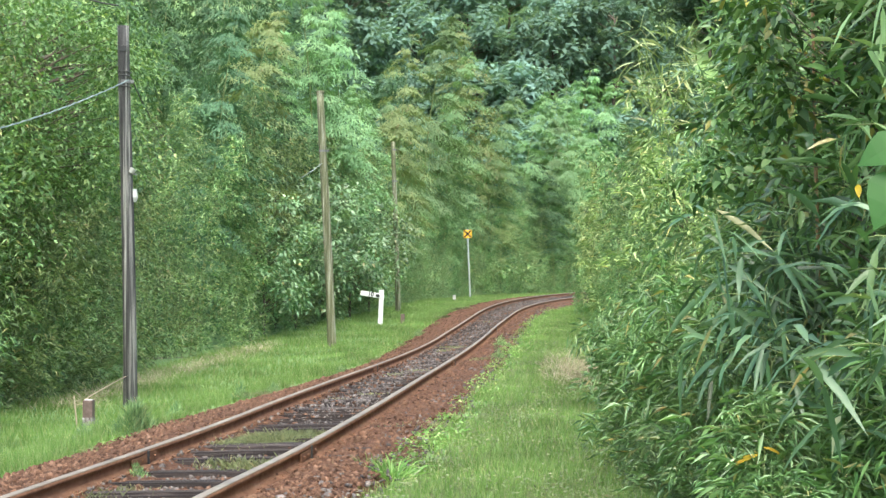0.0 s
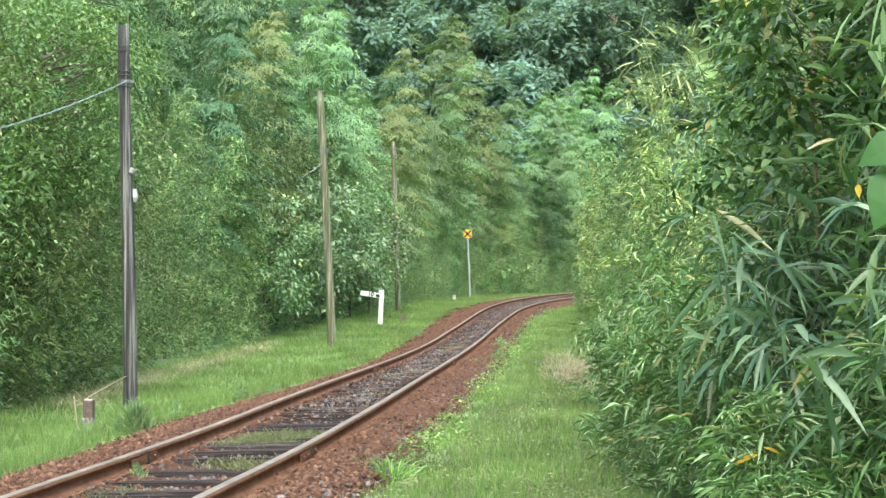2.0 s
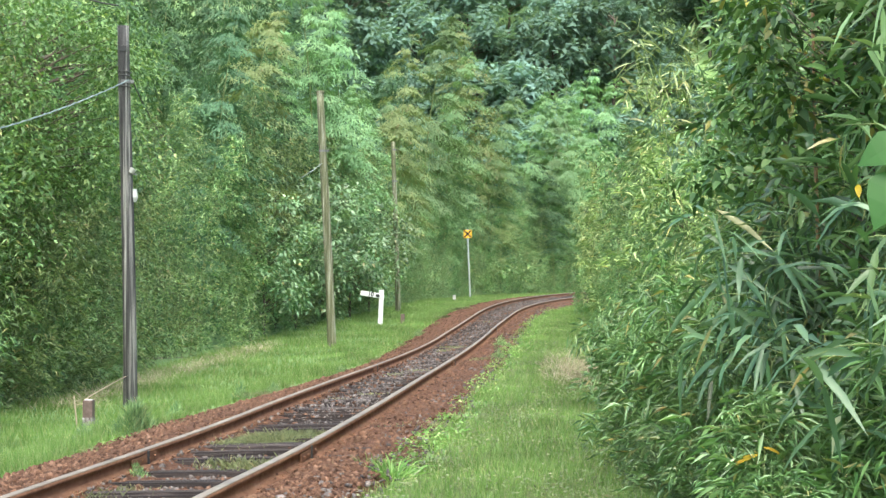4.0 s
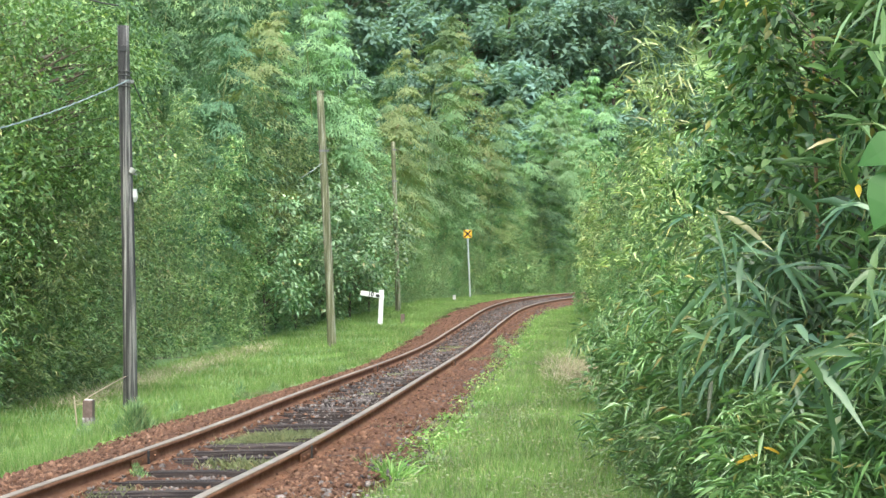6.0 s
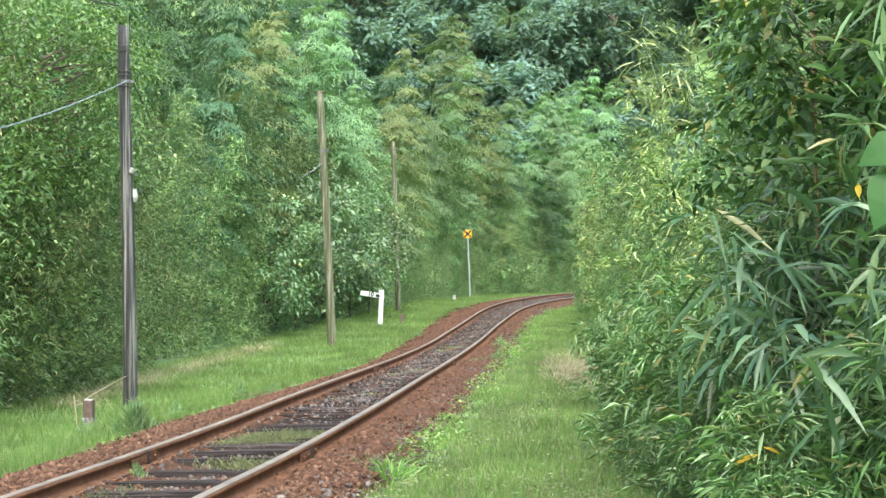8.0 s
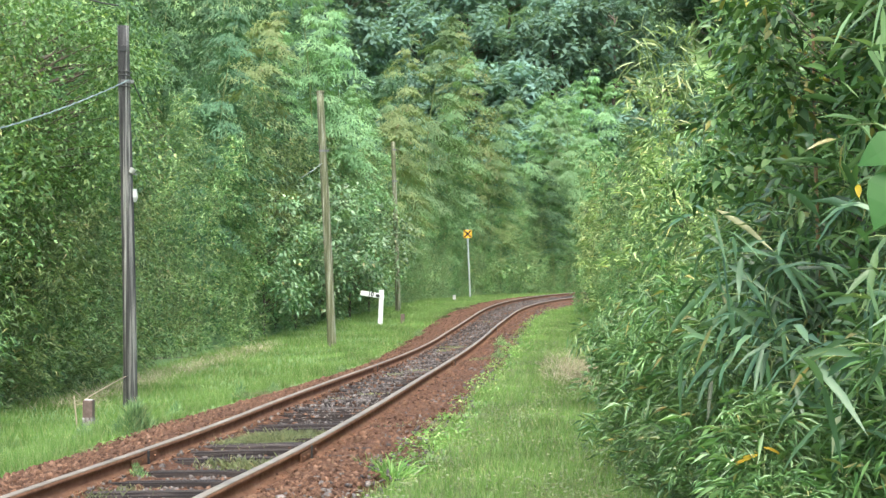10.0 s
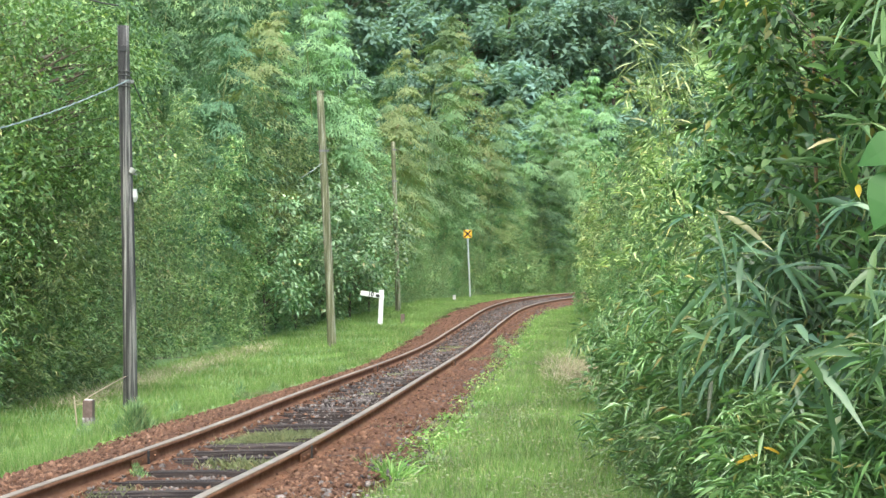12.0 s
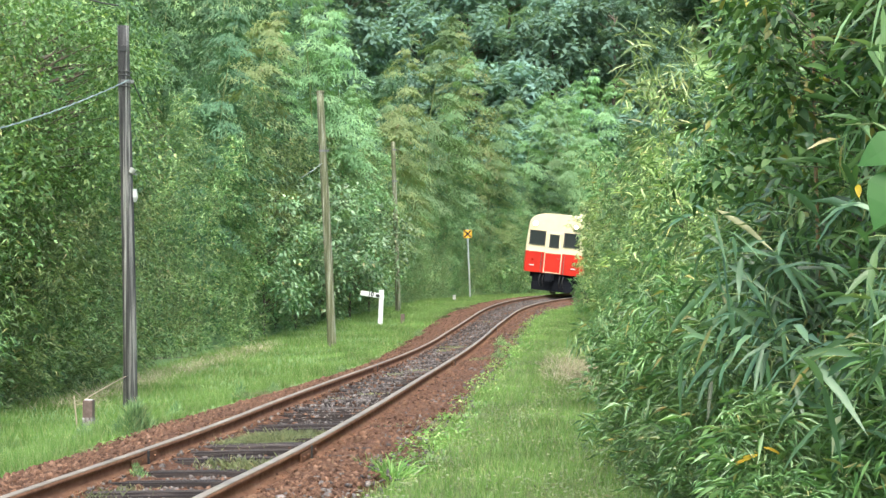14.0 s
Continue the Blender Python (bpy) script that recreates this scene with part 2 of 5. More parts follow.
def box(bm, cx, cy, cz, sx, sy, sz, m=None, bevel=0.0):
    made = bmesh.ops.create_cube(bm, size=1.0, matrix=(m or Matrix()) @ Matrix.Translation((cx, cy, cz)) @ Matrix.Diagonal((sx, sy, sz, 1)))
    if bevel:
        es = {e for v in made["verts"] for e in v.link_edges}
        bmesh.ops.bevel(bm, geom=list(es), offset=bevel, segments=2, affect="EDGES", profile=0.6)


def disc_rod(bm, r1, r2, depth, m, seg=16):
    bmesh.ops.create_cone(bm, cap_ends=True, segments=seg, radius1=r1, radius2=r2, depth=depth, matrix=m)


def tubes(paths, sides=5):
    """Tapered tubes along paths of (points, radii): vertices and triangles."""
    co, tr, base = [], [], 0
    for pts, rad in paths:
        pts = np.asarray(pts, float)
        d = np.gradient(pts, axis=0)
        d /= np.linalg.norm(d, axis=1)[:, None] + 1e-9
        ref = np.where(np.abs(d[:, 2:3]) > 0.9, [[1.0, 0, 0]], [[0, 0, 1.0]])
        u = np.cross(d, ref)
        u /= np.linalg.norm(u, axis=1)[:, None] + 1e-9
        v = np.cross(d, u)
        a = np.arange(sides) * 2 * np.pi / sides
        ring = pts[:, None] + np.asarray(rad)[:, None, None] * (u[:, None] * np.cos(a)[None, :, None] + v[:, None] * np.sin(a)[None, :, None])
        n = len(pts)
        co.append(ring.reshape(-1, 3))
        i, j = np.meshgrid(np.arange(n - 1), np.arange(sides), indexing="ij")
        p0, p1 = base + i * sides + j, base + i * sides + (j + 1) % sides
        q0, q1 = p0 + sides, p1 + sides
        tr.append(np.stack([p0, p1, q1], -1).reshape(-1, 3))
        tr.append(np.stack([p0, q1, q0], -1).reshape(-1, 3))
        base += n * sides
        co.append(pts[-1:] + d[-1:] * rad[-1] * 0.2)
        last = base - sides
        tr.append(np.array([[last + k, last + (k + 1) % sides, base] for k in range(sides)]))
        base += 1
    return np.vstack(co), np.vstack(tr)


def leaves(P, D, N, length, width, droop=0.15, fine=False, one=False):
    """Folded leaf blades at P along D, facing N: two triangles each, eight with a bent midrib when fine, one for distant or tiny ones."""
    n = len(P)
    D = D / (np.linalg.norm(D, axis=1)[:, None] + 1e-9)
    S = np.cross(D, N)
    S /= np.linalg.norm(S, axis=1)[:, None] + 1e-9
    N = np.cross(S, D)
    L, W = length[:, None], width[:, None]
    down = np.array([[0, 0, -1.0]])
    if one:
        co = np.stack([P - S * W * 0.5, P + S * W * 0.5, P + D * L + down * L * droop], 1).reshape(-1, 3)
        return co, np.arange(3 * n).reshape(-1, 3)
    if not fine:
        a = P
        b = P + D * L * 0.42 + S * W * 0.5 + N * W * 0.12
        c = P + D * L * 0.42 - S * W * 0.5 + N * W * 0.12
        t = P + D * L + down * L * droop
        co = np.stack([a, b, c, t], 1).reshape(-1, 3)
        k = np.arange(n)[:, None] * 4
        return co, np.vstack([k + [0, 1, 3], k + [0, 3, 2]])
    def at(s):
        return P + D * L * s + down * L * droop * s * s * 1.6
    f = N * W * 0.16
    rows = [P, at(0.22) + S * W * 0.42 + f, at(0.22), at(0.22) - S * W * 0.42 + f,
            at(0.58) + S * W * 0.40 + f, at(0.58), at(0.58) - S * W * 0.40 + f, at(1.0)]
    co = np.stack(rows, 1).reshape(-1, 3)
    k = np.arange(n)[:, None] * 8
    tri = [[0, 1, 2], [0, 2, 3], [1, 4, 5], [1, 5, 2], [2, 5, 6], [2, 6, 3], [4, 7, 5], [5, 7, 6]]
    return co, np.vstack([k + t_ for t_ in tri])


def unit(rng, n, flat=1.0):
    v = rng.normal(size=(n, 3))
    v[:, 2] *= flat
    return v / (np.linalg.norm(v, axis=1)[:, None] + 1e-9)


# ---- the line of the track: (y, x, height of rail tops, cant with the west rail high) ----
TRACK = np.array([(-30, -6.0, 0.20, -0.04), (-8, -3.65, 0.20, -0.04), (0, -2.72, 0.19, -0.04), (7, -1.819, 0.16, -0.043), (9, -1.569, 0.113, -0.035),
                  (11, -1.34, 0.075, -0.04), (13, -1.12, 0.05, -0.036), (16, -0.794, 0.01, -0.059), (19, -0.457, -0.031, -0.088),
                  (22, -0.127, -0.061, -0.119), (26, 0.285, -0.079, -0.15), (30, 0.674, -0.065, -0.14), (35, 1.187, -0.037, -0.095),
                  (40, 1.722, -0.003, -0.015), (46, 2.484, -0.005, 0.06), (53, 3.58, -0.04, 0.10), (59, 5.02, -0.04, 0.115),
                  (65, 7.05, -0.03, 0.12), (71, 9.6, -0.03, 0.12), (80, 14.4, -0.05, 0.12), (92, 22.6, -0.05, 0.10), (106, 33.6, -0.05, 0.08),
                  (130, 54.0, -0.05, 0.0), (160, 80.0, -0.05, 0.0)])


def smooth(a, b, v):
    u = np.clip((v - a) / (b - a), 0, 1)
    return u * u * (3 - 2 * u)


def hermite(xs, v, q):
    m = np.gradient(v, xs)
    i = np.clip(np.searchsorted(xs, q) - 1, 0, len(xs) - 2)
    d = xs[i + 1] - xs[i]
    u = (q - xs[i]) / d
    return (2 * u**3 - 3 * u**2 + 1) * v[i] + (u**3 - 2 * u * u + u) * d * m[i] + (3 * u * u - 2 * u**3) * v[i + 1] + (u**3 - u * u) * d * m[i + 1]


LINE_Y = np.linspace(-30, 160, 3801)
LINE_X, LINE_Z, LINE_C = (hermite(TRACK[:, 0], TRACK[:, k], LINE_Y) for k in (1, 2, 3))
LINE_S = np.concatenate([[0], np.cumsum(np.hypot(np.diff(LINE_X), np.diff(LINE_Y)))])
LINE_S -= np.interp(0.0, LINE_Y, LINE_S)
HEAD = np.arctan2(np.gradient(LINE_X), np.gradient(LINE_Y))


def on_track(s):
    """Centre, heading east of north and cant angle at s metres along the line."""
    q = [np.interp(s, LINE_S, a) for a in (LINE_X, LINE_Y, LINE_Z, HEAD, LINE_C)]
    return Vector(q[:3]), q[3], q[4] / 1.13


def track_frame(s):
    """Pose on the line: x across to the east, y along, z up, leaning with the cant."""
    c, h, lean = on_track(s)
    return Matrix.Translation(c) @ Matrix.Rotation(-h, 4, "Z") @ Matrix.Rotation(lean, 4, "Y")


def from_track(x, y):
    """Signed distance east of the line and the height of the rail tops there."""
    x, y = np.atleast_1d(np.asarray(x, float)), np.atleast_1d(np.asarray(y, float))
    ls = slice(None, None, 8)
    lx, ly, lz, lh, lc = LINE_X[ls], LINE_Y[ls], LINE_Z[ls], HEAD[ls], LINE_C[ls]
    d, z = np.empty(len(x)), np.empty(len(x))
    for a in range(0, len(x), 4000):
        dx, dy = x[a:a + 4000, None] - lx, y[a:a + 4000, None] - ly
        i = np.argmin(dx * dx + dy * dy, 1)
        k = np.arange(len(i))
        d[a:a + 4000] = dx[k, i] * np.cos(lh[i]) - dy[k, i] * np.sin(lh[i])
        da = d[a:a + 4000]
        z[a:a + 4000] = lz[i] - lc[i] / 1.13 * np.clip(da, -1.5, 1.5) * (1 - 0.7 * smooth(1.5, 3.5, np.abs(da)))
    return d, z


# where the thicket begins beside the line: x west of the line and x east of it, by y
WEST_Y, WEST_X = [-30, 10, 17.6, 25.4, 35, 45, 55, 66, 75, 82, 90, 105, 130], [-9, -6.2, -6.0, -5.9, -4.5, -3.0, -2.0, -0.9, 2.2, 6.2, 11.5, 23, 44]
EAST_Y, EAST_X = [-30, 3, 9, 16, 22, 28, 34, 40, 46, 55, 70, 100], [3.0, 1.6, 1.28, 1.75, 2.75, 3.75, 4.5, 5.1, 5.8, 8.6, 15.5, 36]
# the taller plants stand back from the grass
WALL_Y, WALL_X = [-30, 3, 5, 7, 12, 20, 30, 40, 46, 55, 70], [3.2, 1.9, 1.75, 1.95, 2.4, 3.1, 3.85, 4.65, 5.35, 8.6, 15.5]


def ground_z(x, y):
    x, y = np.atleast_1d(np.asarray(x, float)), np.atleast_1d(np.asarray(y, float))
    d, z = from_track(x, y)
    near_w = 1 - smooth(22, 46, y)
    west = -0.36 - (0.04 + 0.22 * near_w) * smooth(-2.0, -3.6, d)
    east = -0.36 + 0.16 * smooth(0.8, 1.25, d)
    g = np.where(d < 0, west, east) + z
    g += 0.02 * np.sin(x * 2.1 + y * 0.7) * np.sin(y * 1.3 - x * 0.4) * smooth(1.5, 2.5, np.abs(d))
    hill = 40 * smooth(88, 190, y + 0.15 * x) + 7 * smooth(-12, -60, x) * smooth(10, 60, y)
    hill += 10 * smooth(20, 70, x - 0.2 * y) * (1 - smooth(120, 260, y))
    g += hill * smooth(6, 30, np.abs(d))
    return g


def gz(x, y):
    return float(ground_z(x, y)[0])


def make_ground():
    xs = np.concatenate([np.linspace(-600, -60, 19), np.linspace(-55, -12, 18), np.linspace(-11, 14, 76), np.linspace(15, 60, 22), np.linspace(70, 600, 19)])
    ys = np.concatenate([np.linspace(-300, -20, 12), np.linspace(-15, 6, 15), np.linspace(6.5, 75, 160), np.linspace(77, 200, 46), np.linspace(215, 900, 20)])
    gx, gy = np.meshgrid(xs, ys)
    z = ground_z(gx.ravel(), gy.ravel())
    co = np.stack([gx.ravel(), gy.ravel(), z], 1)
    i, j = np.meshgrid(np.arange(len(ys) - 1), np.arange(len(xs) - 1), indexing="ij")
    a = (i * len(xs) + j).ravel()
    tri = np.vstack([np.stack([a, a + 1, a + len(xs) + 1], 1), np.stack([a, a + len(xs) + 1, a + len(xs)], 1)])
    ob = part("ground", fast_mesh("ground", co, tri, True), SOIL)
    tagged(ob, "uneven grassy ground rising to a wooded hill", "ground", kind="structure")


make_ground()

# ---- railway track ----


def sweep(profile, offset, s0, s1, step, name):
    """A profile of (across, up) swept along the line."""
    ss = np.arange(s0, s1 + step / 2, step)
    n = len(profile)
    co = []
    for s in ss:
        m = track_frame(s)
        co += [m @ Vector((offset + px, 0, pz)) for px, pz in profile]
    co = np.array([tuple(v) for v in co])
    i, j = np.meshgrid(np.arange(len(ss) - 1), np.arange(n), indexing="ij")
    p0, p1 = (i * n + j).ravel(), (i * n + (j + 1) % n).ravel()
    tri = np.vstack([np.stack([p0, p1, p1 + n], 1), np.stack([p0, p1 + n, p0 + n], 1)])
    return fast_mesh(name, co, tri)


track = tagged(new("railway_track"), "single narrow gauge line with rusty rails on old timber sleepers", "railway track", kind="structure")
WEB = [(-0.054, -0.122), (0.054, -0.122), (0.054, -0.112), (0.014, -0.096), (0.009, -0.085), (0.009, -0.045), (0.030, -0.034), (0.031, -0.008),
       (-0.031, -0.008), (-0.030, -0.034), (-0.009, -0.045), (-0.009, -0.085), (-0.014, -0.096), (-0.054, -0.112)]
HEADP = [(-0.0305, -0.0075), (0.0305, -0.0075), (0.029, -0.002), (0.022, 0.0), (-0.022, 0.0), (-0.029, -0.002)]
for side in (-1, 1):
    rail = part("rail", sweep(WEB, side * 0.565, -12, 108, 0.5, "rail"), RUST_SIDE, track, "rail with rust-brown sides")
    part("rail_head", sweep(HEADP, side * 0.565, -12, 108, 0.5, "rail_head"), RAIL_TOP, rail, "worn bright running surface")


def sleeper_mesh(rng):
    bm = bmesh.new()
    # split strakes with cracks between them
    cuts = np.linspace(-0.075, 0.075, 4) + rng.normal(size=4) * 0.014
    edges = [-0.13, *np.sort(cuts), 0.13]
    for a, b in zip(edges[:-1], edges[1:]):
        if b - a < 0.012:
            continue
        top = rng.uniform(-0.03, 0.008)
        x0, x1 = -1.03 + rng.uniform(0, 0.06), 1.03 - rng.uniform(0, 0.06)
        box(bm, (x0 + x1) / 2, (a + b) / 2, -0.075 + top / 2, x1 - x0, b - a - 0.014, 0.15 + top)
    box(bm, 0, 0, -0.095, 1.98, 0.23, 0.10)
    for v in bm.verts:
        v.co.z += rng.normal() * 0.004
    me = bpy.data.meshes.new("sleeper")
    bmesh.ops.recalc_face_normals(bm, faces=bm.faces[:])
    bm.to_mesh(me)
    bm.free()
    me.materials.append(SLEEPER)
    return me


def make_sleepers():
    rng = np.random.default_rng(5)
    kinds = [sleeper_mesh(rng) for _ in range(7)]
    bm = bmesh.new()
    for side in (-1, 1):
        box(bm, side * 0.05, 0, -0.004, 0.02, 0.018, 0.02)
    box(bm, 0, 0, -0.008, 0.16, 0.10, 0.012)
    chair = bpy.data.meshes.new("rail_spike")
    bm.to_mesh(chair)
    bm.free()
    chair.materials.append(RUST_SIDE)
    for k, s in enumerate(np.arange(-6, 104, 0.50)):
        s += rng.normal() * 0.03
        m = track_frame(s)
        ob = part("sleeper", kinds[rng.integers(7)], None, track)
        ob.matrix_basis = m @ pose(rng.normal() * 0.02, 0, -0.125, 0, 0, rng.normal() * 1.2)
        if s < 40:
            for side in (-1, 1):
                sp = part("rail_spike", chair, None, track)
                sp.matrix_basis = m @ pose(side * 0.565, 0, -0.108)


make_sleepers()


def make_joints():
    bm = bmesh.new()
    for fx in (-1, 1):
        box(bm, fx * 0.022, 0, -0.065, 0.018, 0.5, 0.06, bevel=0.004)
        for k in (-0.18, -0.06, 0.06, 0.18):
            disc_rod(bm, 0.009, 0.009, 0.02, pose(fx * 0.034, k, -0.065, 0, 90, 0), 6)
    me = bpy.data.meshes.new("fishplate")
    bm.to_mesh(me)
    bm.free()
    me.materials.append(RUST_SIDE)
    for s, side in ((9.15, -1), (9.35, 1), (19.2, -1), (19.4, 1), (29.2, -1), (29.4, 1), (39.2, -1), (39.4, 1)):
        ob = part("fishplate", me, None, track, "bolted rail joint")
        ob.matrix_basis = track_frame(s) @ pose(side * 0.565, 0, 0)
        bm = bmesh.new()
        box(bm, 0, 0, -0.06, 0.085, 0.03, 0.10, bevel=0.006)
        cl = part("joint_clamp", bm, BLACK_PAINT, track, "dark steel clamp at the rail joint")
        cl.matrix_basis = track_frame(s + 0.05) @ pose(side * 0.565, 0, 0)


make_joints()


def stone_meshes(rng, count, material):
    out = []
    for _ in range(count):
        bm = bmesh.new()
        bmesh.ops.create_icosphere(bm, subdivisions=1, radius=0.5)
        for v in bm.verts:
            v.co *= rng.uniform(0.55, 1.3)
        for v in bm.verts:
            v.co.x *= 1.25
            v.co.z *= 0.5
        me = bpy.data.meshes.new("ballast_stone")
        bm.to_mesh(me)
        bm.free()
        me.materials.append(material)
        out.append(me)
    return out


def bed_z(u):
    """Height of the ballast below the rail tops at u metres across."""
    a = np.abs(u)
    return np.where(a < 0.5, -0.155 + 0.03 * smooth(0.36, 0.5, a), np.where(a < 1.1, -0.112, -0.112 - np.where(u < 0, 0.185, 0.30) * (a - 1.1)))


def make_ballast():
    prof = [(-2.3, -0.66), (2.0, -0.66), (1.45, -0.29), (1.08, -0.122), (0.62, -0.116), (0.49, -0.124), (0.36, -0.158), (0, -0.165), (-0.36, -0.158), (-0.49, -0.124), (-0.62, -0.116), (-1.15, -0.122), (-1.95, -0.29), (-2.3, -0.45)]
    bed = part("ballast", sweep(prof, 0, -12, 108, 0.6, "ballast"), BED)
    tagged(bed, "rust-stained stone ballast bed under the rails", "ballast", kind="structure")
    rng = np.random.default_rng(8)
    reds, greys = stone_meshes(rng, 6, STONE), stone_meshes(rng, 4, STONE_GREY)

    def put(s, u):
        m = track_frame(s)
        p = m @ Vector((u, 0, float(bed_z(np.array(u))) + (0.032 * smooth(11.5, 14.0, s) if abs(u) < 0.5 else 0.0)))
        r = rng.uniform(0.018, 0.05) * (1.0 if rng.random() < 0.88 else 1.6)
        p.z -= 0.1 * r
        return p, r
    for k in range(300):
        s = 7.2 + 4.6 * rng.random() ** 1.1
        u = rng.uniform(-1.8, 1.15)
        p, r = put(s, u)
        grey = abs(u) < 0.5 and rng.random() < 0.7
        ob = part("ballast_stone", (greys[rng.integers(4)] if grey else reds[rng.integers(6)]), None, bed)
        ob.matrix_basis = Matrix.LocRotScale(p, Euler(rng.uniform(0, 6.28, 3)), Vector((r, r, r)))
    base = [np.array([tuple(v.co) for v in me.vertices]) for me in reds]
    tri0 = np.array([tuple(p.vertices) for p in reds[0].polygons])
    for name, mat_, n, lo, hi in (("ballast_gravel", STONE, 11500, 0, 0), ("grey_gravel", STONE_GREY, 6500, 1, 1)):
        co, tr = [], []
        for k in range(n):
            s = 6.8 + 55 * rng.random() ** 2.3
            if lo:
                u = np.clip(rng.normal() * 0.27, -0.5, 0.5) if rng.random() < 0.82 else rng.normal(1.22, 0.2)
            else:
                u = np.clip(rng.uniform(-1.9, 1.12) + rng.normal() * 0.08, -2.05, 1.4)
                if abs(u) < 0.45 and rng.random() < 0.55:
                    continue
            p, r = put(s, u)
            r *= (1 + s / 120) * (0.85 if lo else 1.0)
            rot = np.array(Euler(rng.uniform(0, 6.28, 3)).to_matrix())
            tr.append(tri0 + 12 * len(co))
            co.append(base[rng.integers(6)] @ rot.T * r + np.array(p))
        ob = part(name, fast_mesh(name, np.vstack(co), np.vstack(tr)), mat_)
        tagged(ob, "loose rust-brown ballast stones" if not lo else "grey stones between the rails", "gravel", kind="stuff")
    # fine grit and chips between the stones
    n = 15000
    ss = 6.8 + 16 * rng.random(n) ** 1.6
    uu = rng.uniform(-2.0, 1.2, n)
    c = np.array([tuple(track_frame(a) @ Vector((u, 0, float(bed_z(np.array(u))) - 0.004))) for a, u in zip(ss, uu)])
    octa = np.array([(1, 0, 0), (-1, 0, 0), (0, 1, 0), (0, -1, 0), (0, 0, 0.6), (0, 0, -0.6)], float)
    face = np.array([(0, 2, 4), (2, 1, 4), (1, 3, 4), (3, 0, 4)])
    v = octa[None] * rng.uniform(0.007, 0.02, (n, 1, 1)) * rng.uniform(0.6, 1.4, (n, 6, 3))
    a = rng.uniform(0, 6.28, n)
    rx = v[..., 0] * np.cos(a)[:, None] - v[..., 1] * np.sin(a)[:, None]
    ry = v[..., 0] * np.sin(a)[:, None] + v[..., 1] * np.cos(a)[:, None]
    v = np.stack([rx, ry, v[..., 2]], -1) + c[:, None]
    ob = part("ballast_grit", fast_mesh("ballast_grit", v.reshape(-1, 3), (face[None] + 6 * np.arange(n)[:, None, None]).reshape(-1, 3)), STONE)
    tagged(ob, "rust-brown grit and stone chips in the ballast", "gravel", kind="stuff")


make_ballast()


# ---- grass and weeds ----
def grass_patch(name, label, pts, height, material, rng, width=0.006, lean=0.35, fine=False):
    n = len(pts)
    z = ground_z(pts[:, 0], pts[:, 1])
    P = np.column_stack([pts, z - 0.01])
    D = np.column_stack([rng.normal(size=(n, 2)) * lean, np.ones(n)])
    N = unit(rng, n, 0.2)
    co, tr = leaves(P, D, N, height * rng.uniform(0.5, 1.3, n), np.full(n, 1.0) * width, 0.22, fine, not fine)
    return tagged(part(name, fast_mesh(name, co, tr), material), label, "grass", kind="stuff")


def scatter(rng, n, y0, y1, power, x_of):
    y = y0 + (y1 - y0) * rng.random(n) ** power
    lo, hi = x_of(y)
    return np.column_stack([lo + (hi - lo) * rng.random(n), y])


def line_x(y):
    return np.interp(y, LINE_Y, LINE_X)


def ragged(pts):
    """A wavering number for the uneven edge of the turf."""
    return 0.14 * np.sin(pts[:, 1] * 1.7 + 1.1) + 0.10 * np.sin(pts[:, 1] * 4.3 + pts[:, 0]) + 0.07 * np.sin(pts[:, 1] * 9.7 - 2 * pts[:, 0])


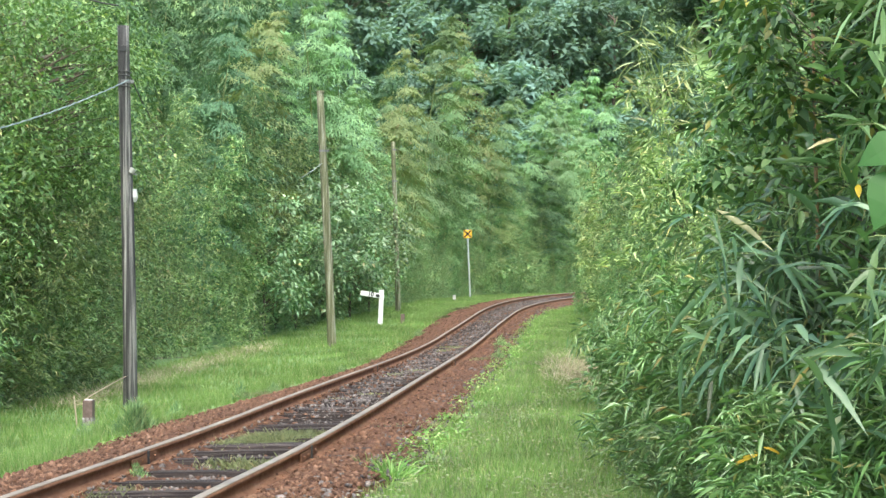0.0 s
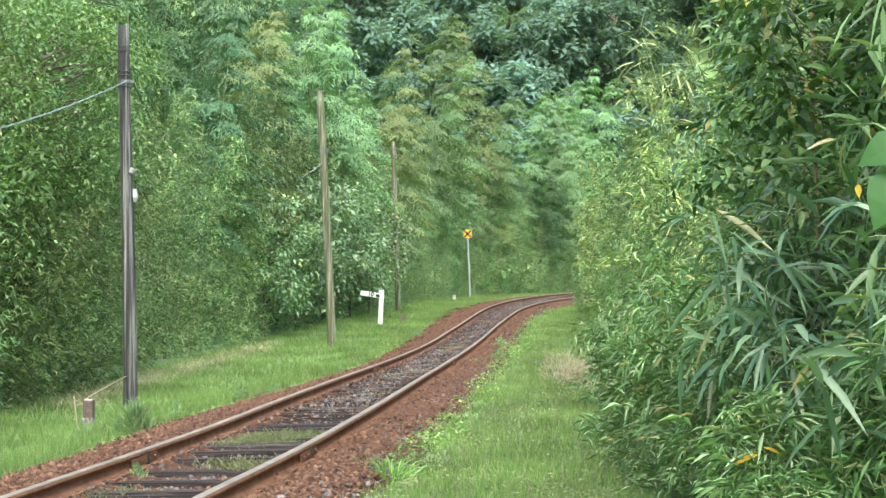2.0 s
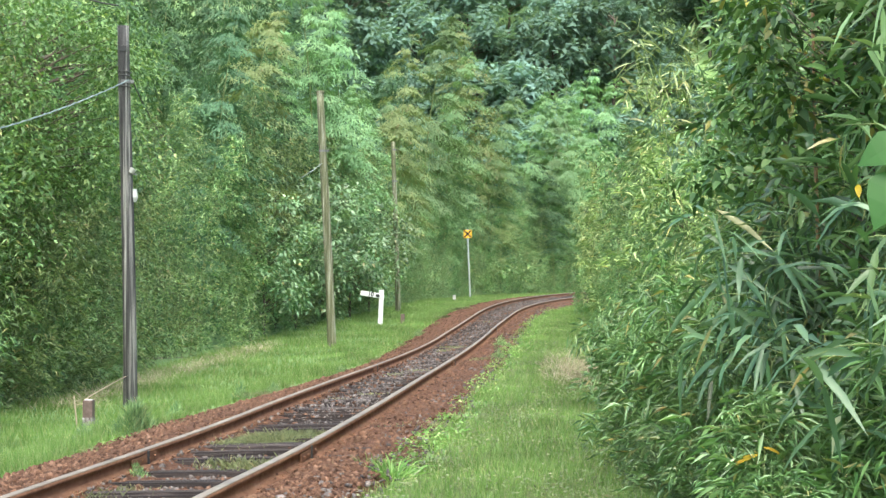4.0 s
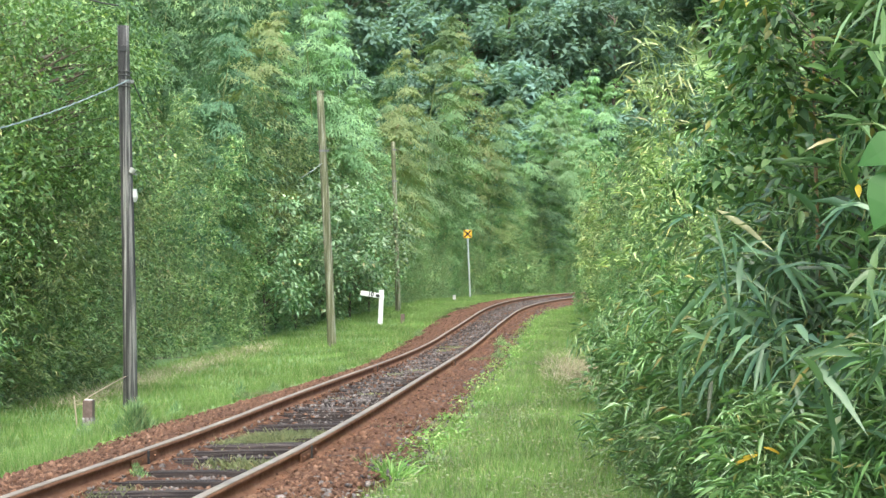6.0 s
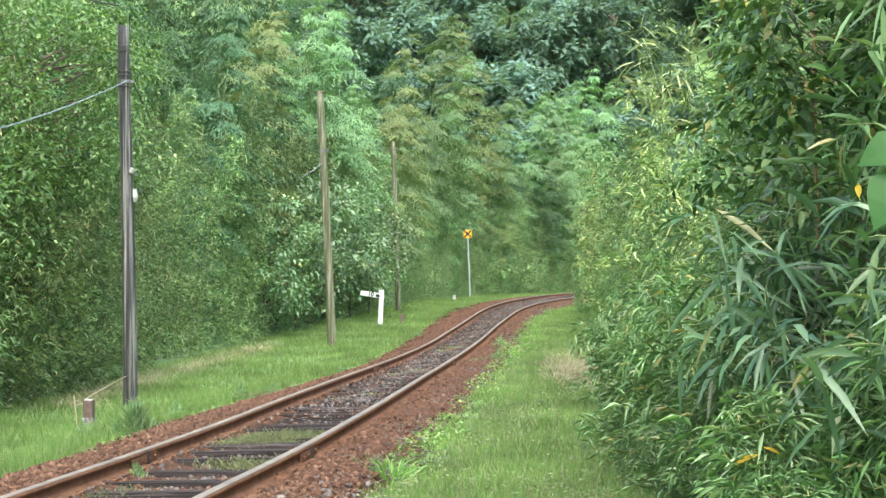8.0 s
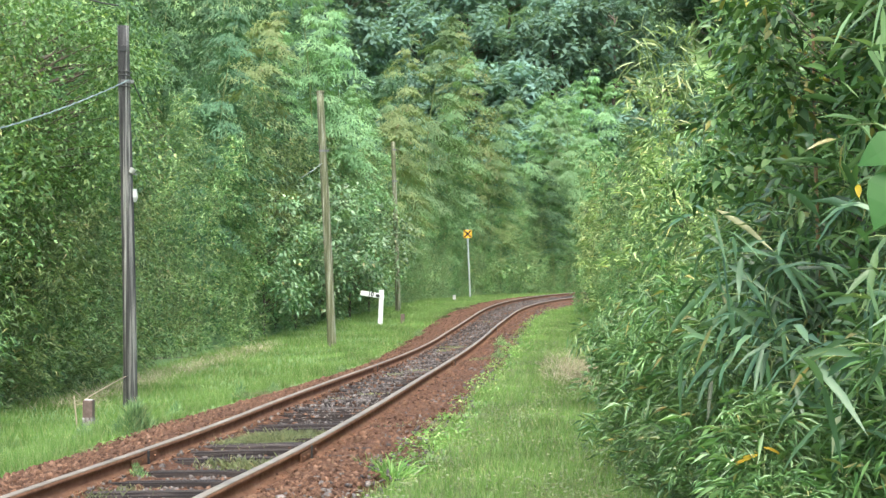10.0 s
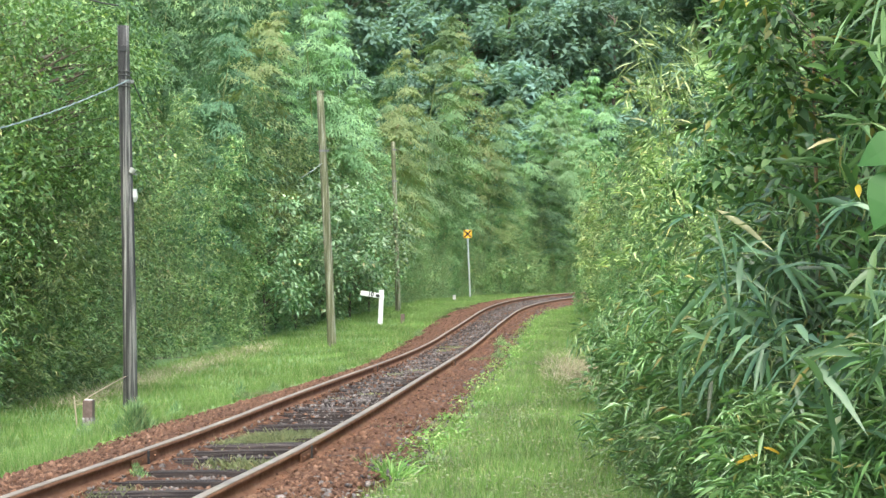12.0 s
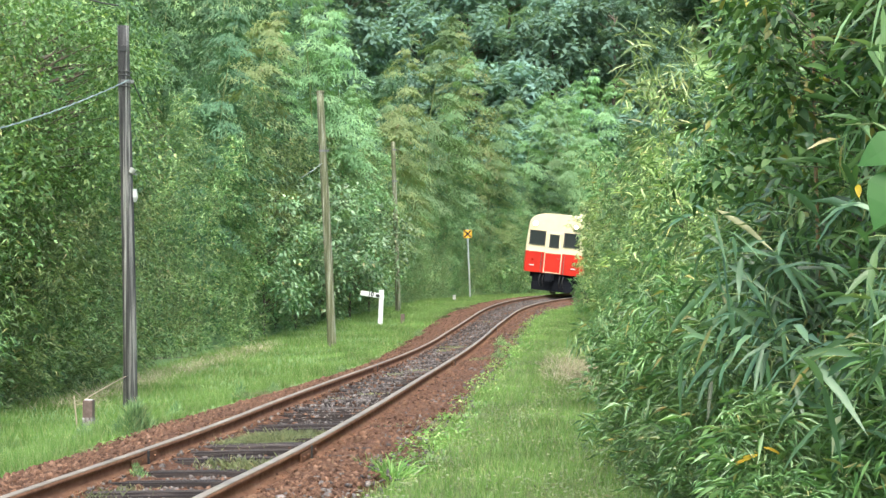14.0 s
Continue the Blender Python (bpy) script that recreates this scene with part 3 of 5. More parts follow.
def make_grass():
    rng = np.random.default_rng(21)
    west = scatter(rng, 215000, 8, 82, 1.6, lambda y: (np.interp(y, WEST_Y, WEST_X) - 0.3, line_x(y) - 1.25 / np.cos(np.interp(y, LINE_Y, HEAD))))
    east = scatter(rng, 270000, 6.5, 66, 1.8, lambda y: (line_x(y) + 0.85, np.interp(y, EAST_Y, EAST_X) + 0.6))
    for pts, label in ((west, "short grass verge beside the line"), (east, "short mown grass strip along the thicket")):
        d, _ = from_track(pts[:, 0], pts[:, 1])
        n2 = np.sin(pts[:, 0] * 1.9 + 1.3) * np.sin(pts[:, 1] * 0.83) + 0.5 * np.sin(pts[:, 0] * 5.1 - pts[:, 1] * 2.2)
        edge = ragged(pts)
        far = smooth(16, 30, pts[:, 1]) * 0.25
        keep = rng.random(len(pts)) < np.where(d < 0, smooth(1.85, 2.2, -d + edge + far), smooth(0.98, 1.55, d + edge * 1.3)) * (0.85 + 0.15 * n2)
        pts, d, edge = pts[keep], d[keep], edge[keep]
        tuft = np.maximum(0, np.sin(pts[:, 0] * 3.7 + np.sin(pts[:, 1] * 1.7)) * np.sin(pts[:, 1] * 2.9 + pts[:, 0])) ** 3
        is_west = label.startswith("short grass")
        h = (0.13 if is_west else 0.085) * (1 + 0.25 * np.sin(pts[:, 0] * 2.3) * np.sin(pts[:, 1] * 0.9) + 0.7 * tuft)
        if is_west:
            h *= 1 + 0.6 * np.exp(-((-d - 2.2 + edge) / 0.25) ** 2) * rng.random(len(pts))
        w = 0.006 + 0.00030 * pts[:, 1]
        grass_patch("grass_verge", label, pts, h, GRASS, rng, w, 0.24)
    tall = scatter(rng, 9000, 7.0, 40, 1.5, lambda y: (line_x(y) + 1.5, np.interp(y, EAST_Y, EAST_X) + 0.3))
    grass_patch("seeding_grass", "taller seeding grass stems", tall, 0.2, WEED, rng, 0.004, 0.2)
    clover = scatter(rng, 16000, 6.8, 30, 1.7, lambda y: (line_x(y) + 1.0, np.interp(y, EAST_Y, EAST_X) + 0.2))
    patchy = np.sin(clover[:, 0] * 4.1 + 0.6 * clover[:, 1]) * np.sin(clover[:, 1] * 1.9 - clover[:, 0]) + 0.4 * rng.normal(size=len(clover))
    clover = clover[patchy > 0.1]
    n = len(clover)
    co, tr = leaves(np.column_stack([clover, ground_z(clover[:, 0], clover[:, 1]) + rng.uniform(0.02, 0.085, n)]), rng.normal(size=(n, 3)) * [1, 1, 0.25], np.array([[0, 0, 1.0]]) + rng.normal(size=(n, 3)) * 0.35, rng.uniform(0.02, 0.045, n), rng.uniform(0.010, 0.022, n), 0.1)
    tagged(part("low_weeds", fast_mesh("low_weeds", co, tr), WEED), "small pale leaves of low weeds in the grass", "weeds", kind="stuff")
    dead = np.column_stack([rng.normal(2.05, 0.35, 5200), rng.normal(18.6, 1.3, 5200)])
    dead = dead[dead[:, 0] > line_x(dead[:, 1]) + 1.9]
    grass_patch("withered_grass", "withered brown cut stalks lying in the grass", dead, 0.26, DRY, rng, 0.009, 1.2)
    dy = rng.uniform(18.5, 33, 4200)
    dead = np.column_stack([np.interp(dy, WEST_Y, WEST_X) + 0.45 + rng.normal(size=4200) * 0.22, dy])
    grass_patch("withered_grass", "dry brown cuttings along the thicket", dead, 0.26, DRY, rng, 0.010, 1.4)


make_grass()


def make_weeds():
    """Tufts of weeds between and beside the rails."""
    rng = np.random.default_rng(33)
    spots = [(10.9, -0.1, 0.16, 700), (11.2, 0.1, 0.15, 500), (10.6, -0.3, 0.13, 300), (7.9, -0.35, 0.13, 90), (8.15, -0.3, 0.10, 60), (10.6, -0.05, 0.12, 260), (11.0, 0.15, 0.12, 220), (11.3, -0.25, 0.10, 160), (9.3, 0.1, 0.17, 120), (9.2, 0.28, 0.17, 90),
             (14.6, -0.2, 0.1, 200), (15.2, 0.1, 0.1, 160), (18.6, -0.1, 0.12, 260), (19.2, 0.1, 0.11, 260), (24.5, 0, 0.12, 320), (25.2, 0.15, 0.12, 320), (25.8, -0.1, 0.12, 260),
             (36.0, 0.0, 0.1, 200), (11.6, 0.95, 0.12, 260), (11.9, 1.1, 0.11, 200), (13.4, -1.55, 0.13, 240), (17.5, -1.7, 0.18, 200), (11.2, -1.6, 0.13, 150),
             (20.6, 1.0, 0.14, 300), (22.5, 1.2, 0.17, 300), (24.0, 1.3, 0.2, 320), (26.0, 1.3, 0.22, 320), (28.0, 1.2, 0.2, 320), (33.0, 1.2, 0.2, 320), (38.0, 1.2, 0.2, 260),
             (8.5, 1.25, 0.16, 300), (8.9, 1.5, 0.18, 320), (9.7, 1.4, 0.17, 320), (11.3, 1.5, 0.16, 320), (13.0, 1.4, 0.15, 300), (15.5, 1.3, 0.18, 320), (17.5, 1.25, 0.2, 320),
             (31.0, -1.6, 0.16, 260), (35.0, -1.7, 0.16, 260), (41.0, -1.7, 0.2, 260), (46.0, -1.7, 0.25, 260), (27.0, -1.8, 0.14, 200)]
    co, tr, base = [], [], 0
    for s, u, r, n in spots:
        n *= 2
        c = np.array(track_frame(s) @ Vector((u, 0, -0.16 if abs(u) < 1.2 else -0.27)))
        root = c + rng.normal(size=(n, 3)) * [r * 0.8, r * 0.7, 0]
        D = np.column_stack([rng.normal(size=(n, 2)) * 0.42, np.ones(n)])
        v, t = leaves(root, D, unit(rng, n), rng.uniform(0.25, 0.85, n) * r, rng.uniform(0.0018, 0.004, n), 0.3)
        co.append(v)
        tr.append(t + base)
        base += len(v)
    ob = part("trackside_weeds", fast_mesh("trackside_weeds", np.vstack(co), np.vstack(tr)), WEED)
    tagged(ob, "pale wispy weed tufts growing in the ballast", "weeds", kind="stuff")

    # dark bushy weeds where the turf meets the stones
    co, tr, base = [], [], 0
    for s, u, r, n in ((13.3, -2.1, 0.25, 1700), (13.2, -2.6, 0.14, 420), (15.6, -2.4, 0.14, 320), (17.6, -2.15, 0.17, 520), (18.9, -2.0, 0.13, 300), (22.6, -1.7, 0.17, 420), (8.8, -0.47, 0.075, 260), (24.0, 1.0, 0.16, 420), (34.0, -1.7, 0.2, 420), (20.8, 1.15, 0.14, 320)):
        c = np.array(track_frame(s) @ Vector((u, 0, 0)))
        xy = c[:2] + rng.normal(size=(n, 2)) * r * 0.36
        z = ground_z(xy[:, 0], xy[:, 1]) if abs(u) > 1.3 else np.full(n, c[2] - 0.15)
        root = np.column_stack([xy, z + rng.random(n) * r * 1.3 * np.exp(-3 * ((xy - c[:2]) ** 2).sum(1) / r**2)])
        D = np.column_stack([(xy - c[:2]) / r * 0.5 + rng.normal(size=(n, 2)) * 0.4, np.ones(n)])
        v, t = leaves(root, D, unit(rng, n), rng.uniform(0.25, 0.7, n) * r, rng.uniform(0.004, 0.008, n), 0.1)
        co.append(v)
        tr.append(t + base)
        base += len(v)
    ob = part("bushy_weeds", fast_mesh("bushy_weeds", np.vstack(co), np.vstack(tr)), LEAF_HEDGE)
    tagged(ob, "dark green bushy weeds at the edge of the ballast", "weeds", kind="stuff")

    # long-bladed grass tufts by the eastern gravel
    for s, u, h, n in ((9.2, 1.05, 0.40, 170), (8.9, 1.25, 0.32, 140), (9.6, 0.98, 0.22, 90), (10.9, 1.42, 0.2, 90), (12.6, 1.25, 0.2, 90)):
        c = track_frame(s) @ Vector((u, 0, 0))
        pts = np.array(c)[:2] + rng.normal(size=(n, 2)) * 0.055
        P = np.column_stack([pts, ground_z(pts[:, 0], pts[:, 1]) - 0.01])
        D = np.column_stack([(pts - np.array(c)[:2]) * 9 + rng.normal(size=(n, 2)) * 0.25, np.ones(n)])
        v, t = leaves(P, D, unit(rng, n, 0.2), h * rng.uniform(0.5, 1.2, n), rng.uniform(0.007, 0.013, n), 0.3, True)
        tagged(part("grass_tuft", fast_mesh("grass_tuft", v, t), GRASS), "bright green tuft of long grass blades beside the gravel", "grass", "grass tufts")

    # broad-leaved weeds along the edge of the eastern grass
    co, tr, base = [], [], 0
    for s, u, r, n in ((9.3, 1.0, 0.2, 260), (9.9, 0.95, 0.2, 260), (10.5, 0.9, 0.22, 300), (10.9, 1.2, 0.2, 240), (12.4, 1.1, 0.2, 220), (14.2, 1.0, 0.2, 220), (15.8, 0.95, 0.24, 280), (17.0, 1.0, 0.22, 220), (19.0, 1.1, 0.25, 240),
                       (21.5, 1.1, 0.28, 280), (23.0, 1.25, 0.28, 260), (25.5, 1.3, 0.3, 260), (28.0, 1.3, 0.3, 260), (31.5, 1.3, 0.3, 240), (36.0, 1.3, 0.3, 220), (44.0, 1.5, 0.35, 220), (12.0, -1.7, 0.2, 160), (30.0, -1.8, 0.25, 180), (38.0, -1.7, 0.25, 160)):
        c = np.array(track_frame(s) @ Vector((u, 0, 0)))
        n *= 2
        xy = c[:2] + rng.normal(size=(n, 2)) * r * [0.9, 1.6]
        root = np.column_stack([xy, ground_z(xy[:, 0], xy[:, 1]) + rng.random(n) * r * 0.6])
        D = rng.normal(size=(n, 3)) * [1, 1, 0.4] + [0, 0, 0.35]
        v, t = leaves(root, D, np.array([[0, 0, 1.0]]) + rng.normal(size=(n, 3)) * 0.5, rng.uniform(0.022, 0.055, n), rng.uniform(0.011, 0.024, n), 0.25)
        co.append(v)
        tr.append(t + base)
        base += len(v)
    ob = part("broad_weeds", fast_mesh("broad_weeds", np.vstack(co), np.vstack(tr)), GRASS)
    tagged(ob, "bright green broad-leaved weeds edging the ballast", "weeds", kind="stuff")


make_weeds()


# ---- bamboo ----
def bamboo_mesh(rng, H, spread, leaf_len, leaf_w, start, step, fans, per_fan, culm_r, fine=False, arch=0.25, sides=6, droop=0.25, top_fade=True, clump=0.3):
    """One bamboo: a jointed, arching culm with thin branches, and its leaves in fans."""
    az = rng.uniform(0, 6.28)
    t = np.linspace(0, 1, 9)
    cx = arch * H * t**2.6
    culm = np.column_stack([np.cos(az) * cx, np.sin(az) * cx, H * (t - 0.10 * arch * t**4)])
    def spine(q):
        return np.array([np.interp(q, t, culm[:, k]) for k in range(3)])
    paths, twigs = [(culm, culm_r * (1 - 0.85 * t))], []
    P, D = [], []
    h = start * H
    a0 = rng.uniform(0, 6.28)
    while h < H:
        q = h / H
        prof = (1 - q) ** 0.55 * (0.55 + 0.45 * smooth(start, start + 0.25, q)) if top_fade else 1 - 0.6 * q
        for b in range(2):
            a0 += 2.4 + rng.normal() * 0.4
            Lb = spread * (0.25 + prof) * rng.uniform(0.6, 1.15)
            d = np.array([math.cos(a0), math.sin(a0), rng.uniform(0.25, 0.9)])
            d /= np.linalg.norm(d)
            u = np.linspace(0, 1, 4)
            o = spine(q)
            br = o + np.outer(u, d) * Lb + np.outer(u**2, [0, 0, -1]) * Lb * droop * 1.6
            if fine:
                paths.append((br, culm_r * 0.22 * (1 - 0.8 * u) + 0.0015))
            else:
                twigs.append((br[[0, 2, 3]], culm_r * 0.22 * (1 - 0.8 * u[[0, 2, 3]]) + 0.0015))
            for f in range(fans):
                w = 0.25 + 0.75 * (f + rng.random()) / fans
                pf = np.array([np.interp(w, u, br[:, k]) for k in range(3)]) + rng.normal(size=3) * Lb * 0.16
                k = max(2, int(per_fan * rng.uniform(0.6, 1.3)))
                dd = d * 0.7 + rng.normal(size=3) * 0.5
                dd[2] -= 0.25
                P.append(np.repeat(pf[None], k, 0) + rng.normal(size=(k, 3)) * leaf_len * clump)
                D.append(dd[None] + rng.normal(size=(k, 3)) * 0.55)
        h += step * rng.uniform(0.75, 1.25)
    P, D = np.vstack(P), np.vstack(D)
    n = len(P)
    N = np.array([[0, 0, 0.7]]) + rng.normal(size=(n, 3)) * 0.6
    lv = leaves(P, D, N, leaf_len * rng.uniform(0.6, 1.25, n), leaf_w * rng.uniform(0.7, 1.25, n), droop, fine)
    stem = tubes(paths, sides)
    if twigs:
        v, f = tubes(twigs[::2], 3)
        stem = (np.vstack([stem[0], v]), np.vstack([stem[1], f + len(stem[0])]))
    return stem, lv


SHAPES = {}


def thicket(group, spots, material, label, step=0):
    """The uncountable inner plants of a thicket, joined: spots of (x, y, scale); every step-th leaf, or half of each leaf."""
    for k, (name, mat_, lab) in enumerate((("thicket_stems", CULM, "massed thin bamboo stems"), ("thicket_foliage", material, label))):
        co, tr, base = [], [], 0
        r2 = np.random.default_rng(len(spots))
        for x, y, sc in spots:
            v, t = SHAPES[group][r2.integers(len(SHAPES[group]))][k]
            a = r2.uniform(0, 6.28)
            rot = np.array([[math.cos(a), -math.sin(a), 0], [math.sin(a), math.cos(a), 0], [0, 0, 1]])
            co.append(v @ rot.T * sc + [x, y, gz(x, y) - 0.03])
            tr.append((t if not k else t[::step] if step else t[:len(t) // 2]) + base)
            base += len(v)
        tagged(part(name, fast_mesh(name, np.vstack(co), np.vstack(tr)), mat_), lab, "bamboo", kind="stuff")


def bamboo(rng, material, label, group, **kw):
    (c, ct), (l, lt) = bamboo_mesh(rng, **kw)
    SHAPES.setdefault(group, []).append(((c, ct), (l, lt)))
    root = tagged(new("bamboo"), label, "bamboo", group)
    part("culm", fast_mesh("culm", c, ct, True), CULM, root)
    part("foliage", fast_mesh("foliage", l, lt), material, root)
    return root


def place(kinds, used, rng, x, y, scale=1.0, sink=0.03, turn=None, tilt=(0, 0), z=None):
    """Puts a bamboo or tree of one of the kinds: the first use moves the original, later ones are copies."""
    i = len(used) if len(used) < len(kinds) else rng.integers(len(kinds))
    m = Matrix.Translation((x, y, (gz(x, y) if z is None else z) - sink)) @ Matrix.Rotation(radians(tilt[0]), 4, "X") @ Matrix.Rotation(radians(tilt[1]), 4, "Y") @ Matrix.Rotation(rng.uniform(0, 6.28) if turn is None else turn, 4, "Z") @ Matrix.Diagonal((scale, scale, scale, 1))
    if i not in used:
        used.add(i)
        kinds[i].matrix_basis = m
        return kinds[i]
    keep = kinds[i].matrix_basis.copy()
    kinds[i].matrix_basis = Matrix()
    ob = copy_thing(kinds[i], m)
    kinds[i].matrix_basis = keep
    return ob


swaying = []


def make_near_bamboo():
    """The leaning thicket of broad-leaved dwarf bamboo close to the east of the line."""
    rng = np.random.default_rng(41)
    kinds = [bamboo(rng, LEAF_NEAR, "green dwarf bamboo with long arching leaves", "dwarf bamboo thicket", H=rng.uniform(3.4, 4.6), spread=0.62, leaf_len=0.2, leaf_w=0.031,
                    start=0.06, step=0.14, fans=4, per_fan=5, culm_r=0.010, fine=True, arch=0.10, sides=4, droop=0.2, top_fade=False) for _ in range(6)]
    mid = [bamboo(rng, LEAF_NEAR, "dwarf bamboo with short narrow leaves", "short-leaved dwarf bamboo", H=rng.uniform(3.2, 4.2), spread=0.6, leaf_len=0.135, leaf_w=0.021,
                  start=0.05, step=0.12, fans=4, per_fan=9, culm_r=0.009, arch=0.12, sides=4, droop=0.25, top_fade=False, clump=0.45) for _ in range(4)]
    used, used_m = set(), set()
    y = 5.2
    while y < 12:
        e = np.interp(y, WALL_Y, WALL_X)
        for row in ((0.6, 1.25) if y < 7 else (0.6, 1.3)):
            big = y < 7.4 or row > 1
            ob = place(kinds if big else mid, used if big else used_m, rng, e + row + rng.normal() * 0.12, y + rng.normal() * 0.15, 1.0, tilt=(rng.normal() * 4, rng.uniform(-4, 3)))
            if row < 1 and y < 8:
                swaying.append((ob, ob.matrix_basis.copy(), 0.07, y * 3.1))
        y += 0.40 + 0.012 * y
    fans_ = [bamboo(rng, LEAF_SASA, "low dwarf bamboo with broad drooping leaf fans", "dwarf bamboo fans", H=rng.uniform(1.5, 2.0), spread=0.5, leaf_len=0.24, leaf_w=0.031,
                    start=0.5, step=0.13, fans=2, per_fan=6, culm_r=0.007, fine=True, arch=0.25, sides=4, droop=0.26, top_fade=False) for _ in range(3)]
    used_f = set()
    for x, y in ((1.95, 5.5), (1.95, 6.0), (1.78, 6.4), (2.15, 6.6), (1.95, 7.0), (2.2, 7.5), (1.85, 5.1)):
        place(fans_, used_f, rng, x, y, rng.uniform(0.85, 1.1), tilt=(0, rng.uniform(-16, -4)))
    arch_ = bamboo(rng, LEAF_PALE, "pale bamboo spray arching out over the thicket", "arching bamboo", H=3.5, spread=0.42, leaf_len=0.20, leaf_w=0.020, start=0.80, step=0.14, fans=2, per_fan=6,
                   culm_r=0.009, fine=True, arch=0.05, sides=4, droop=0.15, top_fade=False)
    for k, (x, y, tilt) in enumerate(((2.45, 10.4, -15), (2.75, 11.0, -13))):
        m = Matrix.Translation((x, y, gz(x, y) - 0.05)) @ Matrix.Rotation(radians(tilt), 4, "Y") @ Matrix.Rotation(y, 4, "Z")
        ob = copy_thing(arch_, m) if k else arch_
        ob.matrix_basis = m
        swaying.append((ob, m.copy(), 0.22, k * 1.7))
    kinds2 = [bamboo(rng, LEAF_NEAR, "low spreading dwarf bamboo at the edge of the grass", "dwarf bamboo thicket", H=rng.uniform(0.7, 1.1), spread=0.42, leaf_len=0.11, leaf_w=0.0145,
                     start=0.08, step=0.055, fans=3, per_fan=9, culm_r=0.005, fine=False, arch=0.3, sides=4, droop=0.25, top_fade=False) for _ in range(4)]
    used2 = set()
    y = 5.5
    while y < 30:
        e = np.interp(y, EAST_Y, EAST_X)
        for k in range(2):
            place(kinds2, used2, rng, e + (rng.uniform(0.2, 0.75) if y < 12 else rng.uniform(0.4, 0.95)), y + rng.normal() * 0.1, rng.uniform(0.8, 1.3), tilt=(0, rng.uniform(-12, 0)))
        y += 0.33 + 0.01 * y
    for y in np.arange(5.4, 9.6, 0.38):
        place(kinds2, used2, rng, np.interp(y, EAST_Y, EAST_X) + rng.uniform(-0.02, 0.25), y, rng.uniform(0.5, 0.8), tilt=(rng.normal() * 8, rng.uniform(-15, 0)))


make_near_bamboo()


def along_west(y0, y1, step):
    """Points along the foot of the western thicket, with the way out from the line."""
    yy = np.linspace(y0, y1, 600)
    xx = np.interp(yy, WEST_Y, WEST_X)
    run = np.concatenate([[0], np.cumsum(np.hypot(np.diff(xx), np.diff(yy)))])
    q = np.arange(0, run[-1], step)
    x, y = np.interp(q, run, xx), np.interp(q, run, yy)
    tx, ty = np.gradient(x), np.gradient(y)
    ker = np.ones(9) / 9
    tx, ty = np.convolve(np.pad(tx, 4, "edge"), ker, "valid"), np.convolve(np.pad(ty, 4, "edge"), ker, "valid")
    n = np.hypot(tx, ty)
    return list(zip(x, y, -ty / n, tx / n))


